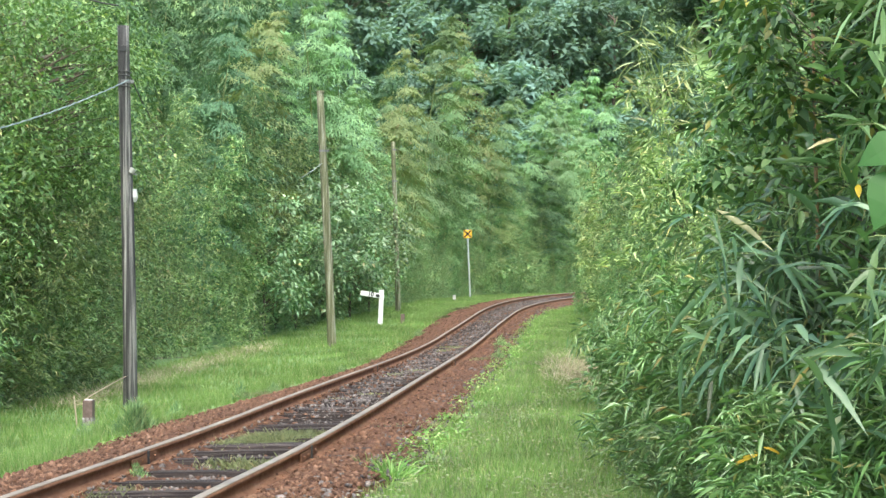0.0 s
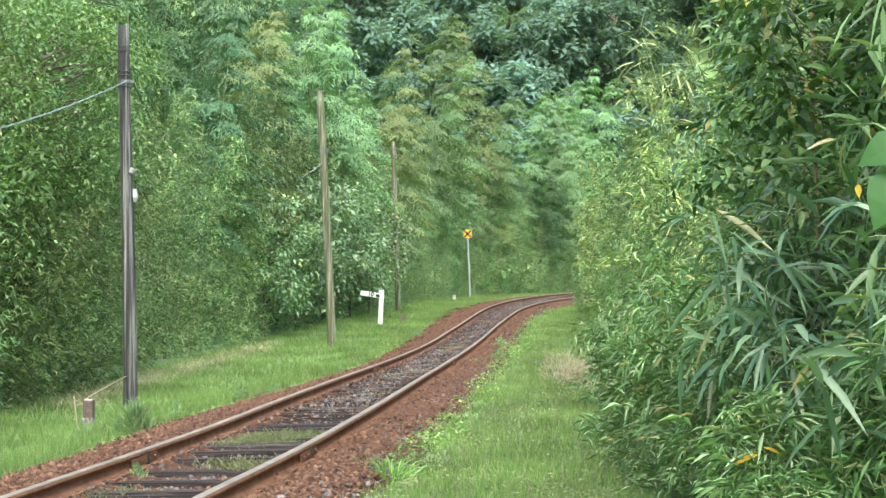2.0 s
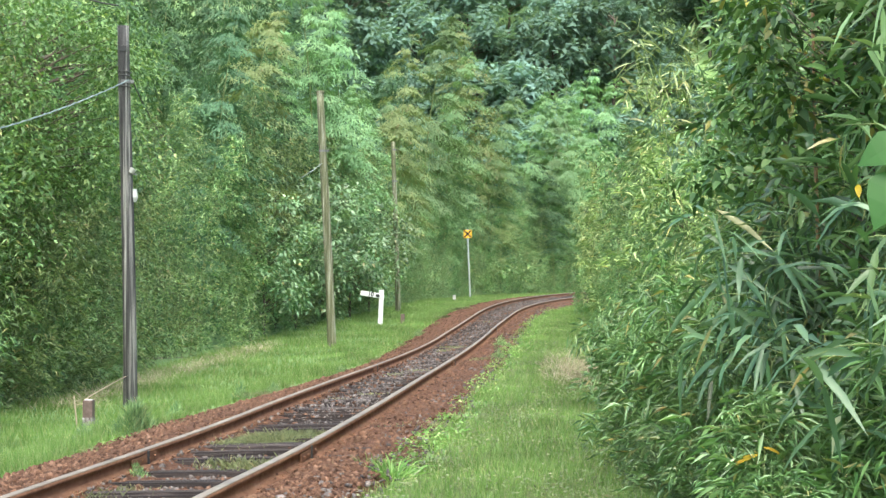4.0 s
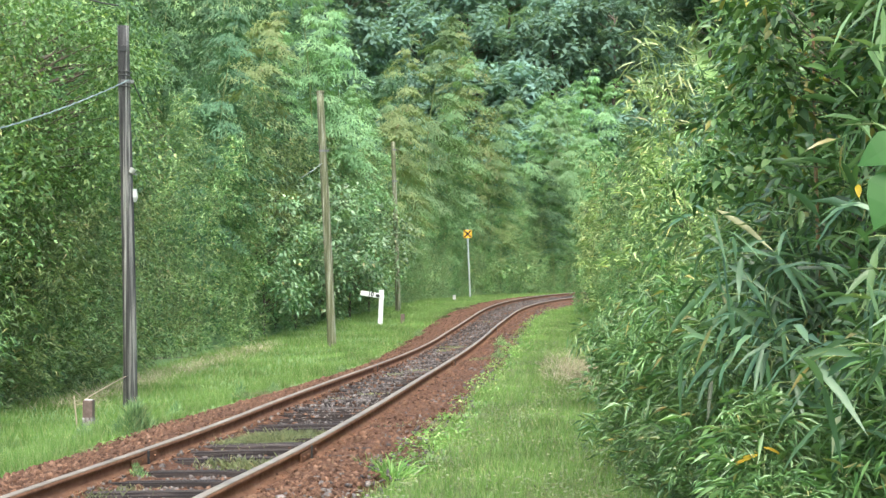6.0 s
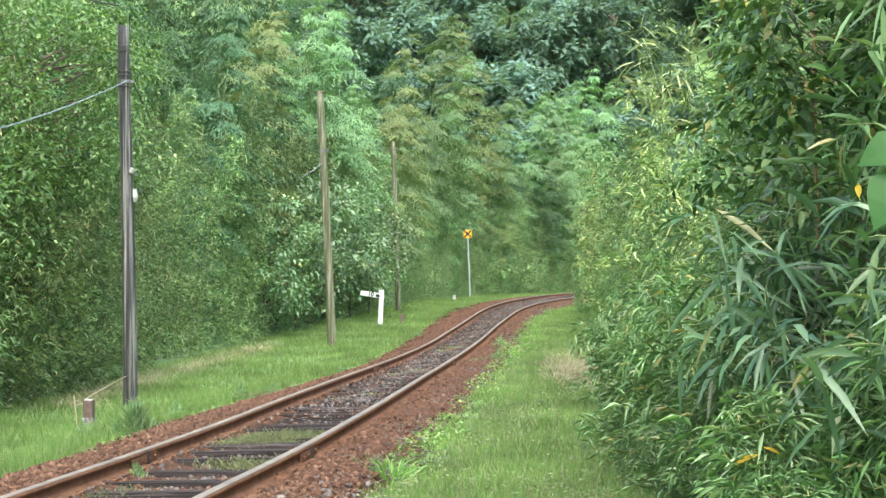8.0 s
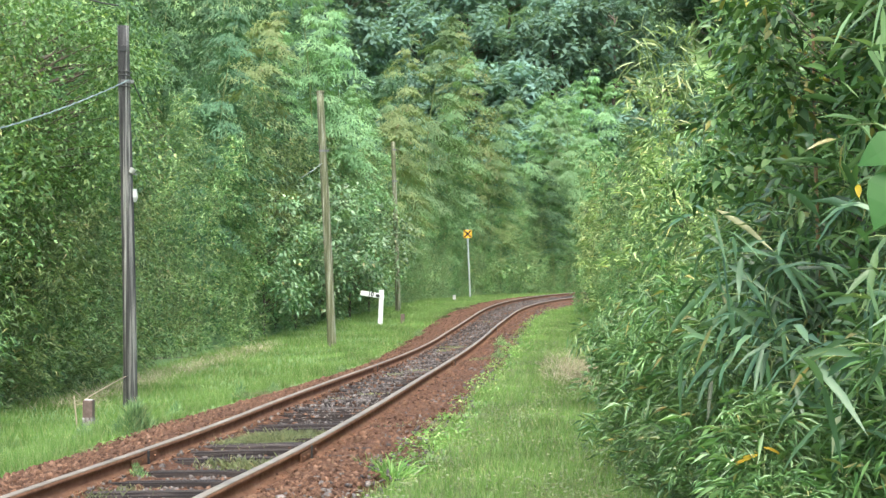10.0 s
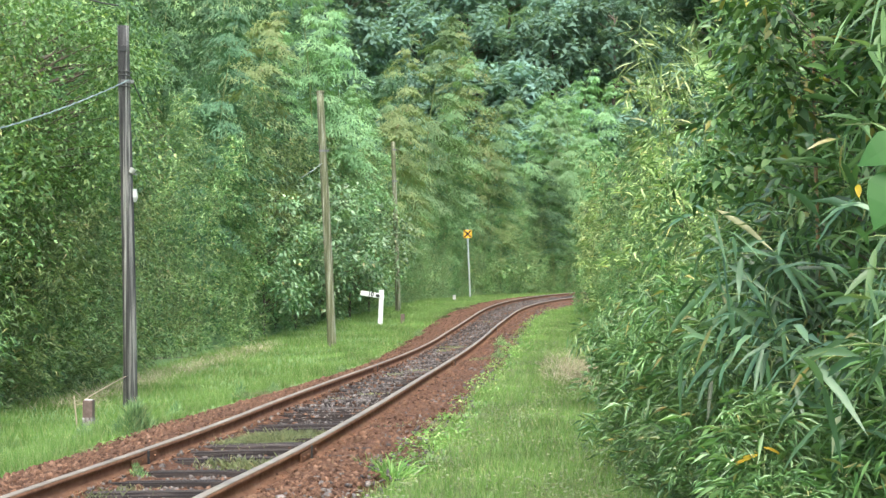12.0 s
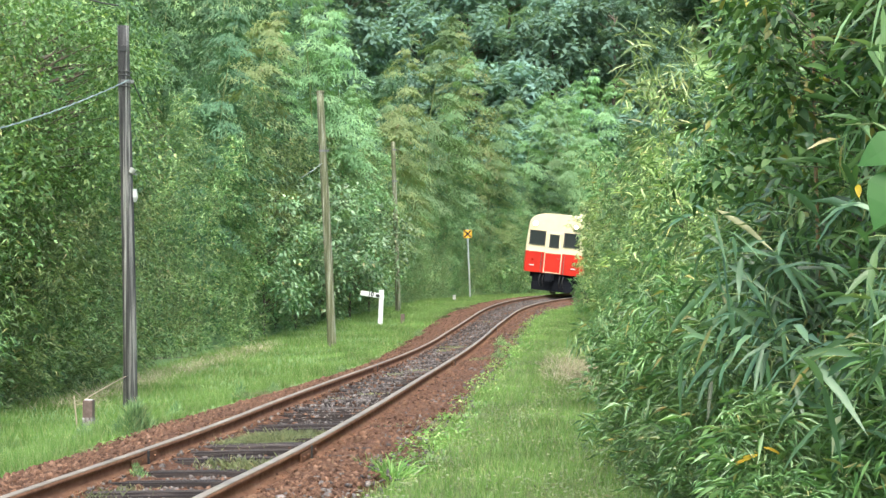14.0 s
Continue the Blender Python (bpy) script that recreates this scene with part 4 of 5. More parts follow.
def make_hedges():
    """Dense, slender bamboo walls on both sides."""
    rng = np.random.default_rng(52)
    common = dict(culm_r=0.014, sides=4, droop=0.3)
    kinds = [bamboo(rng, LEAF_HEDGE, "slender green bamboo with dense fine leaves", "bamboo thicket west of the line", H=rng.uniform(5.2, 6.8), spread=0.95, leaf_len=0.16, leaf_w=0.026,
                    start=0.03, step=0.25, arch=0.16, top_fade=True, fans=4, per_fan=14, clump=0.75, **common) for _ in range(7)]
    long = [bamboo(rng, LEAF_HEDGE, "low green bamboo with long bright leaves", "bamboo at the foot of the thicket", H=rng.uniform(5.2, 6.8), spread=1.0, leaf_len=0.25, leaf_w=0.036,
                   start=0.03, step=0.30, arch=0.2, top_fade=True, fans=4, per_fan=10, clump=0.6, **common) for _ in range(4)]
    used, used_l = set(), set()
    back, distant = [], []
    for k, (x, y, nx, ny) in enumerate(along_west(14.0, 96.0, 0.85)):
        o = 0.75 + rng.normal() * 0.2
        front = k % 3 == 0
        o -= 0.35 if front else 0.0
        size = rng.uniform(0.35, 0.62) if front else rng.uniform(0.7, 1.02)
        if y > 52:
            distant.append((x + nx * o, y + ny * o, size))
            distant.append((x + nx * 0.3, y + ny * 0.3, rng.uniform(0.28, 0.45)))
        else:
            place(long if front else kinds, used_l if front else used, rng, x + nx * o, y + ny * o, size, tilt=(rng.normal() * 4, rng.uniform(-2, 7)))
        if y < 24:
            place(long, used_l, rng, x + nx * 0.35, y + ny * 0.35 + rng.normal() * 0.2, rng.uniform(0.42, 0.7), tilt=(rng.normal() * 5, rng.uniform(0, 10)))
        for row in ((1.8,) if k % 3 else ()):
            back.append((x + nx * row + rng.normal() * 0.25, y + ny * row + rng.normal() * 0.25, rng.uniform(0.9, 1.12)))
    # inner row in the darkened green, so gaps between front plants read as shade
    thicket("bamboo thicket west of the line", back, LEAF_SHADED, "dense inner bamboo leaves of the thicket, coloured dark for shade")
    thicket("bamboo thicket west of the line", distant[::3] + distant[1::3], LEAF_HEDGE, "fine green leaves of the distant bamboo hedge")
    thicket("bamboo thicket west of the line", distant[2::3], LEAF_NEAR, "darker green leaves in the distant bamboo hedge")
    east = dict(H=4.0, spread=0.85, leaf_len=0.15, leaf_w=0.026, start=0.03, step=0.20, arch=0.16, top_fade=True, fans=2, per_fan=20, clump=0.42, **common)
    pale = [bamboo(rng, LEAF_PALE, "yellowish green bamboo with dense leaves", "bamboo thicket east of the line", **east) for _ in range(5)]
    green = [bamboo(rng, LEAF_NEAR, "green bamboo with drooping leaf clusters", "green bamboo east of the line", **east) for _ in range(3)]
    used, used_g = set(), set()
    back = []
    y = 11.5
    while y < 50:
        e = np.interp(y, WALL_Y, WALL_X)
        pick = (green, used_g) if rng.random() < 0.5 else (pale, used)
        place(*pick, rng, e + 0.6 + rng.normal() * 0.28, y + rng.normal() * 0.2, rng.uniform(0.72, 1.15) * (0.88 if y < 25 else 1.0), tilt=(rng.normal() * 5, rng.uniform(-6, 3) if y < 24 else rng.uniform(-11, -3)))
        if rng.random() < 0.6:
            place(green, used_g, rng, e + 0.25 + rng.normal() * 0.15, y + rng.normal() * 0.2, rng.uniform(0.35, 0.6), tilt=(rng.normal() * 5, rng.uniform(-12, 0)))
        back.append((e + 1.7 + rng.normal() * 0.2, y + rng.normal() * 0.2, rng.uniform(0.95, 1.15) * (0.78 if y < 25 else 1.0)))
        y += 0.6 + 0.01 * y
    for x, y, sc in ((4.35, 42.0, 0.3), (4.55, 43.6, 0.34), (4.8, 45.2, 0.34), (5.0, 46.8, 0.36), (4.2, 40.6, 0.26)):
        place(green, used_g, rng, x, y, sc)
    thicket("bamboo thicket east of the line", back, LEAF_NEAR, "dense green bamboo leaves of the thicket")


make_hedges()


def plume(rng, material, label, group, H, R, count, leaf_len, leaf_w, start=0.18, lean=0.12):
    """A tall bamboo whose branches carry flat, feathery layers of small leaves, narrowing to a nodding tip."""
    az = rng.uniform(0, 6.28)
    t = np.linspace(0, 1, 12)
    cx = lean * H * t**3
    culm = np.column_stack([np.cos(az) * cx, np.sin(az) * cx, H * (t - 0.5 * lean * t**6)])
    P, D, N, twigs = [], [], [], []
    qs = np.sort(start + (1 - start) * rng.random(int(H * 5.2)) ** 0.9)
    size = (0.35 + 0.65 * smooth(start, start + 0.3, qs)) * (1 - qs) ** 0.62 * 1.35 + 0.10
    size *= rng.uniform(0.55, 1.15, len(qs))
    a = rng.uniform(0, 6.28)
    for q, f in zip(qs, size):
        a += 2.4 + rng.normal() * 0.5
        Lb = R * f
        o = np.array([np.interp(q, t, culm[:, k]) for k in range(3)])
        out = np.array([math.cos(a), math.sin(a), 0.0])
        side = np.array([-out[1], out[0], 0.0])
        rise = rng.uniform(0.15, 0.55) + 0.5 * q
        k = max(6, int(count * f / size.sum() * rng.uniform(0.8, 1.2)))
        w = 0.12 + 0.95 * rng.random(k) ** 0.75
        lat = rng.normal(size=k) * (0.09 + 0.15 * w)
        zz = rise * w - (rise * 0.55 + 0.38) * w * w - np.abs(lat) * 0.3 + rng.normal(size=k) * 0.05
        P.append(o + (np.outer(w, out) + np.outer(lat, side) + np.outer(zz, [0, 0, 1])) * Lb)
        D.append(out[None] * 0.6 + np.outer(np.sign(lat) * 0.55, side) + rng.normal(size=(k, 3)) * 0.35 + [0, 0, -0.4])
        N.append(out[None] * 0.5 + [0, 0, 0.75] + rng.normal(size=(k, 3)) * 0.22)
        u = np.array([0, 0.5, 0.95])
        twigs.append((o + (np.outer(u, out) + np.outer(rise * u - (rise * 0.55 + 0.38) * u * u, [0, 0, 1])) * Lb, 0.008 * (1 - 0.7 * u)))
    P, D, N = np.vstack(P), np.vstack(D), np.vstack(N)
    n = len(P)
    co, tr = leaves(P, D, N, leaf_len * rng.uniform(0.6, 1.3, n), leaf_w * rng.uniform(0.7, 1.2, n), 0.2, one=True)
    c, ct = tubes([(culm, 0.05 * (1 - 0.85 * t))], 6)
    v, vt = tubes(twigs[::2], 3)
    SHAPES.setdefault(group, []).append(((np.vstack([c, v]), np.vstack([ct, vt + len(c)])), (co, tr)))
    root = tagged(new("bamboo"), label, "bamboo", group)
    part("culm", fast_mesh("culm", np.vstack([c, v]), np.vstack([ct, vt + len(c)]), True), CULM, root)
    part("foliage", fast_mesh("foliage", co, tr), material, root)
    return root


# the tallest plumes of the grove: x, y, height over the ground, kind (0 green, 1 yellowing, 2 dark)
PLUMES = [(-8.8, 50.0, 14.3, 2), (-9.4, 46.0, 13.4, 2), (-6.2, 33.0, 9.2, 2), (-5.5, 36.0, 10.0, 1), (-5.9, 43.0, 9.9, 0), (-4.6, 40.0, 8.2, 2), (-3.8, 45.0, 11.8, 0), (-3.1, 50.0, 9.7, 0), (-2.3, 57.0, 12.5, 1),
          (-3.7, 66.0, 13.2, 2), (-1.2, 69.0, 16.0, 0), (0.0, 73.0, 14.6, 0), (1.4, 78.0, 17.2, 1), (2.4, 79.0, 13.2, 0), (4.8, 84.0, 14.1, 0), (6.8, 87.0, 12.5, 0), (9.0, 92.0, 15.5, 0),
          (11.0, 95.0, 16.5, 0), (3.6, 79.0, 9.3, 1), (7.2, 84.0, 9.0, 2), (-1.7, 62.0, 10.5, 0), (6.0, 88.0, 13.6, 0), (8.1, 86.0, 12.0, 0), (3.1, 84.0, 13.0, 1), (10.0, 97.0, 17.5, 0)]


def make_tall_bamboo():
    rng = np.random.default_rng(63)
    # the green plumes have distance haze mixed into their leaf colour
    looks = ((LEAF_TALL_HAZY, "tall feathery green bamboo, leaves coloured paler for haze", "tall bamboo grove", 6), (LEAF_GOLD, "tall feathery yellowing bamboo", "yellowing tall bamboo", 3), (LEAF_SHADED, "tall bamboo deep in the grove, leaves coloured dark for shade", "tall bamboo behind", 4))
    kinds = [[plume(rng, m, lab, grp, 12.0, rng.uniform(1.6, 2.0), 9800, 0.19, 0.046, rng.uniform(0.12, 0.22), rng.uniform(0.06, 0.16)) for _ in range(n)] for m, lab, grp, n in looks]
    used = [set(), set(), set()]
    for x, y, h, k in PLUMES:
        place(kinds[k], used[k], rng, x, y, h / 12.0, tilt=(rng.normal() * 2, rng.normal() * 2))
    # the slope behind, seen between the front plumes
    back, behind = [], []
    for y in (41.0, 47.0, 54.0, 61.0):
        for q in np.arange(-0.30, -0.085, 2.3 / y):
            spot = ((q + rng.normal() * 0.006) * y, y + rng.normal() * 1.5, (0.30 * y + 1.2 + rng.uniform(-1.6, 0.8)) / 12.0 * np.interp(q, [-0.14, -0.09], [1.0, 0.8]))
            (behind if rng.random() < 0.3 else back).append(spot)
    for x, y, nx, ny in along_west(17.0, 96.0, 3.0):
        tall = np.interp(y, [17, 30, 38, 46, 52, 57, 63, 68, 74, 80, 96], [0.75, 0.75, 0.72, 0.8, 0.75, 0.75, 0.85, 1.0, 0.95, 0.85, 0.85])
        o = 2.6 + rng.normal() * 0.5
        back.append((x + nx * 4.2, y + ny * 4.2, tall * rng.uniform(0.55, 0.85)))
        if rng.random() < 0.35:
            continue
        k = 0 if rng.random() < 0.6 else (1 if rng.random() < 0.35 else 2)
        place(kinds[k], used[k], rng, x + nx * o + rng.normal() * 0.4, y + ny * o + rng.normal() * 0.4, tall * rng.uniform(0.55, 0.95), tilt=(rng.normal() * 3, rng.normal() * 3))
        o = 5.6 + rng.normal() * 0.6
        back.append((x + nx * o, y + ny * o, tall * rng.uniform(0.65, 1.0)))
    # back rows take the shade-darkened leaf colour to set off the front plumes
    thicket("tall bamboo behind", back, LEAF_SHADED, "leaves deep in the bamboo grove, coloured dark for shade", 2)
    thicket("tall bamboo grove", behind, LEAF_TALL_HAZY, "green leaves of the bamboo grove on the slope, coloured paler for haze", 1)


make_tall_bamboo()


# ---- broad-leaved trees ----
def tree(rng, name, material, label, category, group, H, crown, leaf, clumps, per, trunk_r, low=0.35, flat=0.8, fine=False, one=False):
    """Tapered trunk with limbs, and a crown of many leafy clumps with gaps."""
    root = tagged(new(name), label, category, group)
    tt = np.linspace(0, 1, 9)
    wob = np.cumsum(rng.normal(size=(9, 2)) * 0.03 * H / 9, axis=0)
    trunk = np.column_stack([wob, H * 0.8 * tt])
    paths = [(trunk, trunk_r * (1 - 0.8 * tt))]
    P, D, N = [], [], []
    for k in range(clumps):
        q = rng.uniform(low, 1.0)
        o = np.array([np.interp(q, tt, trunk[:, j]) for j in range(3)])
        a = rng.uniform(0, 6.28)
        r = crown * math.sqrt(max(0.05, 1 - ((q - 0.6) / 0.55) ** 2)) * rng.uniform(0.35, 1.0)
        tip = o + np.array([math.cos(a) * r, math.sin(a) * r, H * 0.2 * rng.uniform(0.1, 1.0)])
        u = np.linspace(0, 1, 4)[:, None]
        limb = o + (tip - o) * u + np.array([[0, 0, 1.0]]) * (u * (1 - u)) * r * 0.25
        paths.append((limb, trunk_r * 0.3 * (1 - 0.85 * u[:, 0])))
        rad = crown * rng.uniform(0.16, 0.34)
        dirs = unit(rng, per)
        P.append(tip + dirs * rad * rng.uniform(0.5, 1.1, (per, 1)) * [1, 1, flat])
        D.append(dirs * [1, 1, 0.3] + rng.normal(size=(per, 3)) * 0.5 + [0, 0, -0.25])
        N.append(dirs * (0.8 if one else 0.5) + [0, 0, 0.8] + rng.normal(size=(per, 3)) * (0.2 if one else 0.35))
    P, D, N = np.vstack(P), np.vstack(D), np.vstack(N)
    n = len(P)
    co, tr = leaves(P, D, N, leaf * rng.uniform(0.6, 1.3, n), leaf * (0.8 if one else 0.55) * rng.uniform(0.7, 1.2, n), 0.15, fine, one)
    c, ct = tubes(paths, 3 if one else 5)
    part("trunk", fast_mesh("trunk", c, ct, True), BARK, root)
    part("crown", fast_mesh("crown", co, tr), material, root)
    return root


def make_trees():
    rng = np.random.default_rng(74)
    # evergreen wood on the hill, with distance haze put into its leaf colour
    kinds = [tree(rng, "hill_tree", LEAF_HILL_HAZY, "evergreen tree on the hillside, leaves coloured pale and bluish for haze", "tree", "trees on the hill", H=rng.uniform(9, 12), crown=4.2, leaf=0.52, clumps=42, per=92, trunk_r=0.22, low=0.3, one=True) for _ in range(5)]
    used = set()
    for y in np.arange(112, 192, 8.0):
        for x in np.arange(-36, 62, 6.5):
            xx, yy = x + rng.normal() * 1.6 + (y % 2) * 2, y + rng.normal() * 1.6
            d, _ = from_track(xx, yy)
            if abs(d[0]) < 8 or xx / yy > 0.27 or xx / yy < (-0.28 if y < 126 else -0.11):
                continue
            place(kinds, used, rng, xx, yy, rng.uniform(0.8, 1.25))
    # vine-grown mass between the second and third poles
    vine = [tree(rng, "vine_covered_shrub", LEAF_VINE, "shrub smothered in large-leaved climbing vines", "shrub", "vine-grown shrubs", H=rng.uniform(3.6, 4.6), crown=1.7, leaf=0.16, clumps=42, per=70, trunk_r=0.05, low=0.05) for _ in range(3)]
    used = set()
    for x, y, s in ((-4.3, 38.0, 1.0), (-3.6, 41.5, 1.05), (-3.2, 44.5, 1.0), (-4.9, 35.5, 0.9), (-2.7, 47.5, 0.95), (-4.0, 43.0, 1.15), (-5.0, 39.0, 1.15)):
        place(vine, used, rng, x, y, s)
    # broad-leaved tree that hangs over the first pole
    over = [tree(rng, "broadleaf_tree", LEAF_SUNNY, "broad-leaved tree leaning over the telegraph pole", "tree", "broad-leaved trees", H=7.8, crown=2.4, leaf=0.095, clumps=84, per=170, trunk_r=0.09, low=0.42) for _ in range(2)]
    used = set()
    for x, y, s in ((-8.3, 18.6, 0.9), (-7.7, 21.2, 0.92), (-8.4, 24.0, 1.0)):
        place(over, used, rng, x, y, s, tilt=(0, 9))
    low = [tree(rng, "shrub", LEAF_SUNNY, "broad-leaved shrub at the foot of the western thicket", "shrub", "shrubs under the trees", H=3.6, crown=1.15, leaf=0.085, clumps=56, per=80, trunk_r=0.02, low=0.02) for _ in range(2)]
    used = set()
    for x, y, s in ((-6.9, 18.6, 1.25), (-6.7, 20.4, 1.15)):
        place(low, used, rng, x, y, s)
    foot = [tree(rng, "shrub", LEAF_HEDGE, "low leafy shrub at the foot of the bamboo", "shrub", "shrubs along the far verge", H=rng.uniform(1.9, 2.6), crown=1.25, leaf=0.15, clumps=26, per=60, trunk_r=0.02, low=0.02, one=True) for _ in range(3)]
    used = set()
    for x, y, nx, ny in along_west(50.0, 95.0, 2.0):
        o = 1.1 + rng.normal() * 0.2
        if abs(y - 72) > 2.5:
            place(foot, used, rng, x + nx * o, y + ny * o, rng.uniform(0.5, 1.0))
    # shrubs mixed into the eastern thicket
    sh = [tree(rng, "shrub", LEAF_BROAD, "leafy green shrub in the thicket", "shrub", "shrubs in the thicket", H=3.4, crown=0.95, leaf=0.078, clumps=46, per=60, trunk_r=0.03, low=0.42, fine=True) for _ in range(2)]
    used = set()
    for x, y, s in ((2.45, 6.9, 1.05), (2.75, 8.6, 1.12), (3.9, 20.0, 0.9), (5.0, 27.0, 0.9)):
        place(sh, used, rng, x, y, s)


make_trees()


def heart_leaf(size):
    """A thick heart-shaped leaf with a bent midrib."""
    bm = bmesh.new()
    prof = [(0.0, 0.06), (0.12, 0.36), (0.3, 0.44), (0.55, 0.34), (0.8, 0.16), (1.0, 0.0)]
    mid = [bm.verts.new((0, y * size, -0.18 * size * y * y)) for y, _ in prof]
    for sx in (-1, 1):
        edge = [bm.verts.new((sx * w * size, (y - (0.10 if k == 0 else 0)) * size, -0.18 * size * y * y + 0.10 * size * w)) for k, (y, w) in enumerate(prof[:-1])]
        for k in range(len(prof) - 2):
            bm.faces.new((mid[k], mid[k + 1], edge[k + 1], edge[k]))
        bm.faces.new((mid[-2], mid[-1], edge[-1]))
    return bm


def hang(at, along, face):
    """The pose of a leaf at a place, its tip pointing along and its upper side facing."""
    y = Vector(along).normalized()
    x = y.cross(Vector(face)).normalized()
    z = x.cross(y)
    m = Matrix((x, y, z)).transposed().to_4x4()
    m.translation = Vector(at)
    return m


def make_vine():
    """A climbing vine with large leaves, close by, and a few odd leaves and canes in the thicket."""
    rng = np.random.default_rng(91)
    x0, y0 = 1.05, 3.0
    root = tagged(new("climbing_vine"), "climbing vine with large bright green heart-shaped leaves", "vine")
    root.location = (x0, y0, gz(x0, y0))
    t = np.linspace(0, 1, 16)
    stem = np.column_stack([0.03 * np.sin(t * 9) + 0.02, 0.04 * np.cos(t * 7), 2.6 * t])
    co, tr = tubes([(stem, 0.005 - 0.003 * t)], 5)
    part("stem", fast_mesh("stem", co, tr, True), CULM, root)
    for h, dx, size, along, face in ((1.58, 0.0, 0.14, (-0.5, -0.2, -0.75), (-0.45, -0.85, 0.1)), (1.66, 0.0, 0.11, (-0.75, 0.1, -0.35), (-0.3, -0.8, 0.45)), (2.3, 0.03, 0.13, (-0.4, -0.3, -0.7), (-0.1, -0.8, 0.5)),
                                     (1.50, 0.04, 0.13, (-0.2, -0.5, -0.8), (-0.4, -0.7, 0.5)), (1.2, 0.05, 0.12, (-0.4, -0.3, -0.8), (-0.2, -0.8, 0.4))):
        lf = part("leaf", heart_leaf(size), LEAF_FRESH, root)
        lf.matrix_basis = hang((dx, -0.03, h), along, face)
    lf = part("withered_leaf", heart_leaf(0.03), LEAF_YELLOW, root, "small withered orange leaf")
    lf.matrix_basis = pose(-0.095, -0.02, 1.56, 0, 0, 95) @ pose(0, 0, 0, -80, 0, 0) @ pose(0, 0, 0, 0, 60, 0)
    cane = tagged(new("dead_cane"), "dead brown bamboo cane standing in the thicket", "bamboo")
    cx, cy = 2.08, 7.2
    cane.location = (cx, cy, gz(cx, cy))
    pts = np.column_stack([-0.02 * t + 0.01 * np.sin(t * 6), 0 * t, 3.6 * t])
    co, tr = tubes([(pts, 0.011 - 0.003 * t + 0.0025 * (np.arange(16) % 4 == 0))], 8)
    part("culm", fast_mesh("culm", co, tr, True), CULM_DRY, cane)
    for x, y, h, size, turn in ((1.34, 5.6, 0.58, 0.11, 100), (1.37, 5.58, 0.61, 0.09, 250)):
        st = tagged(new("yellow_leaf"), "yellowed leaf on a thin stalk in the thicket", "leaf")
        st.location = (x, y, gz(x, y))
        co, tr = tubes([(np.array([[0, 0, 0], [0, 0, h * 0.5], [0.01, 0, h]]), np.array([0.004, 0.003, 0.002]))], 5)
        part("stalk", fast_mesh("stalk", co, tr, True), CULM, st)
        lf = part("blade", heart_leaf(size), LEAF_YELLOW, st)
        lf.matrix_basis = pose(0.01, 0, h, 0, 0, turn) @ pose(0, 0, 0, -15, 0, 0)


make_vine()


# ---- poles, signs and markers ----
def make_pole(x, y, top_x, H, r, material, label):
    z = gz(x, y)
    rng = np.random.default_rng(int(y * 10))
    root = tagged(new("telegraph_pole"), label, "telegraph pole", "old line-side poles")
    root.location = (x, y, z)
    t = np.linspace(0, 1, 14)
    pts = np.column_stack([(top_x - x) * t + 0.012 * np.sin(t * 5), 0.01 * np.sin(t * 4), -0.3 + (H + 0.3) * t])
    co, tr = tubes([(pts, r * (1 - 0.22 * t) * (1 + rng.normal(size=14) * 0.015))], 14)
    part("shaft", fast_mesh("shaft", co, tr, True), material, root)
    return root, lambda h: Vector(((top_x - x) * (h + 0.3) / (H + 0.3), 0, h))


def band(root, at, r, name="steel_band", hgt=0.05):
    bm = bmesh.new()
    disc_rod(bm, r + 0.006, r + 0.006, hgt, Matrix.Translation(at), 18)
    box(bm, at.x + r + 0.02, at.y, at.z, 0.05, 0.04, hgt, bevel=0.005)
    part(name, bm, STEEL_BAND, root, "rusted steel band")


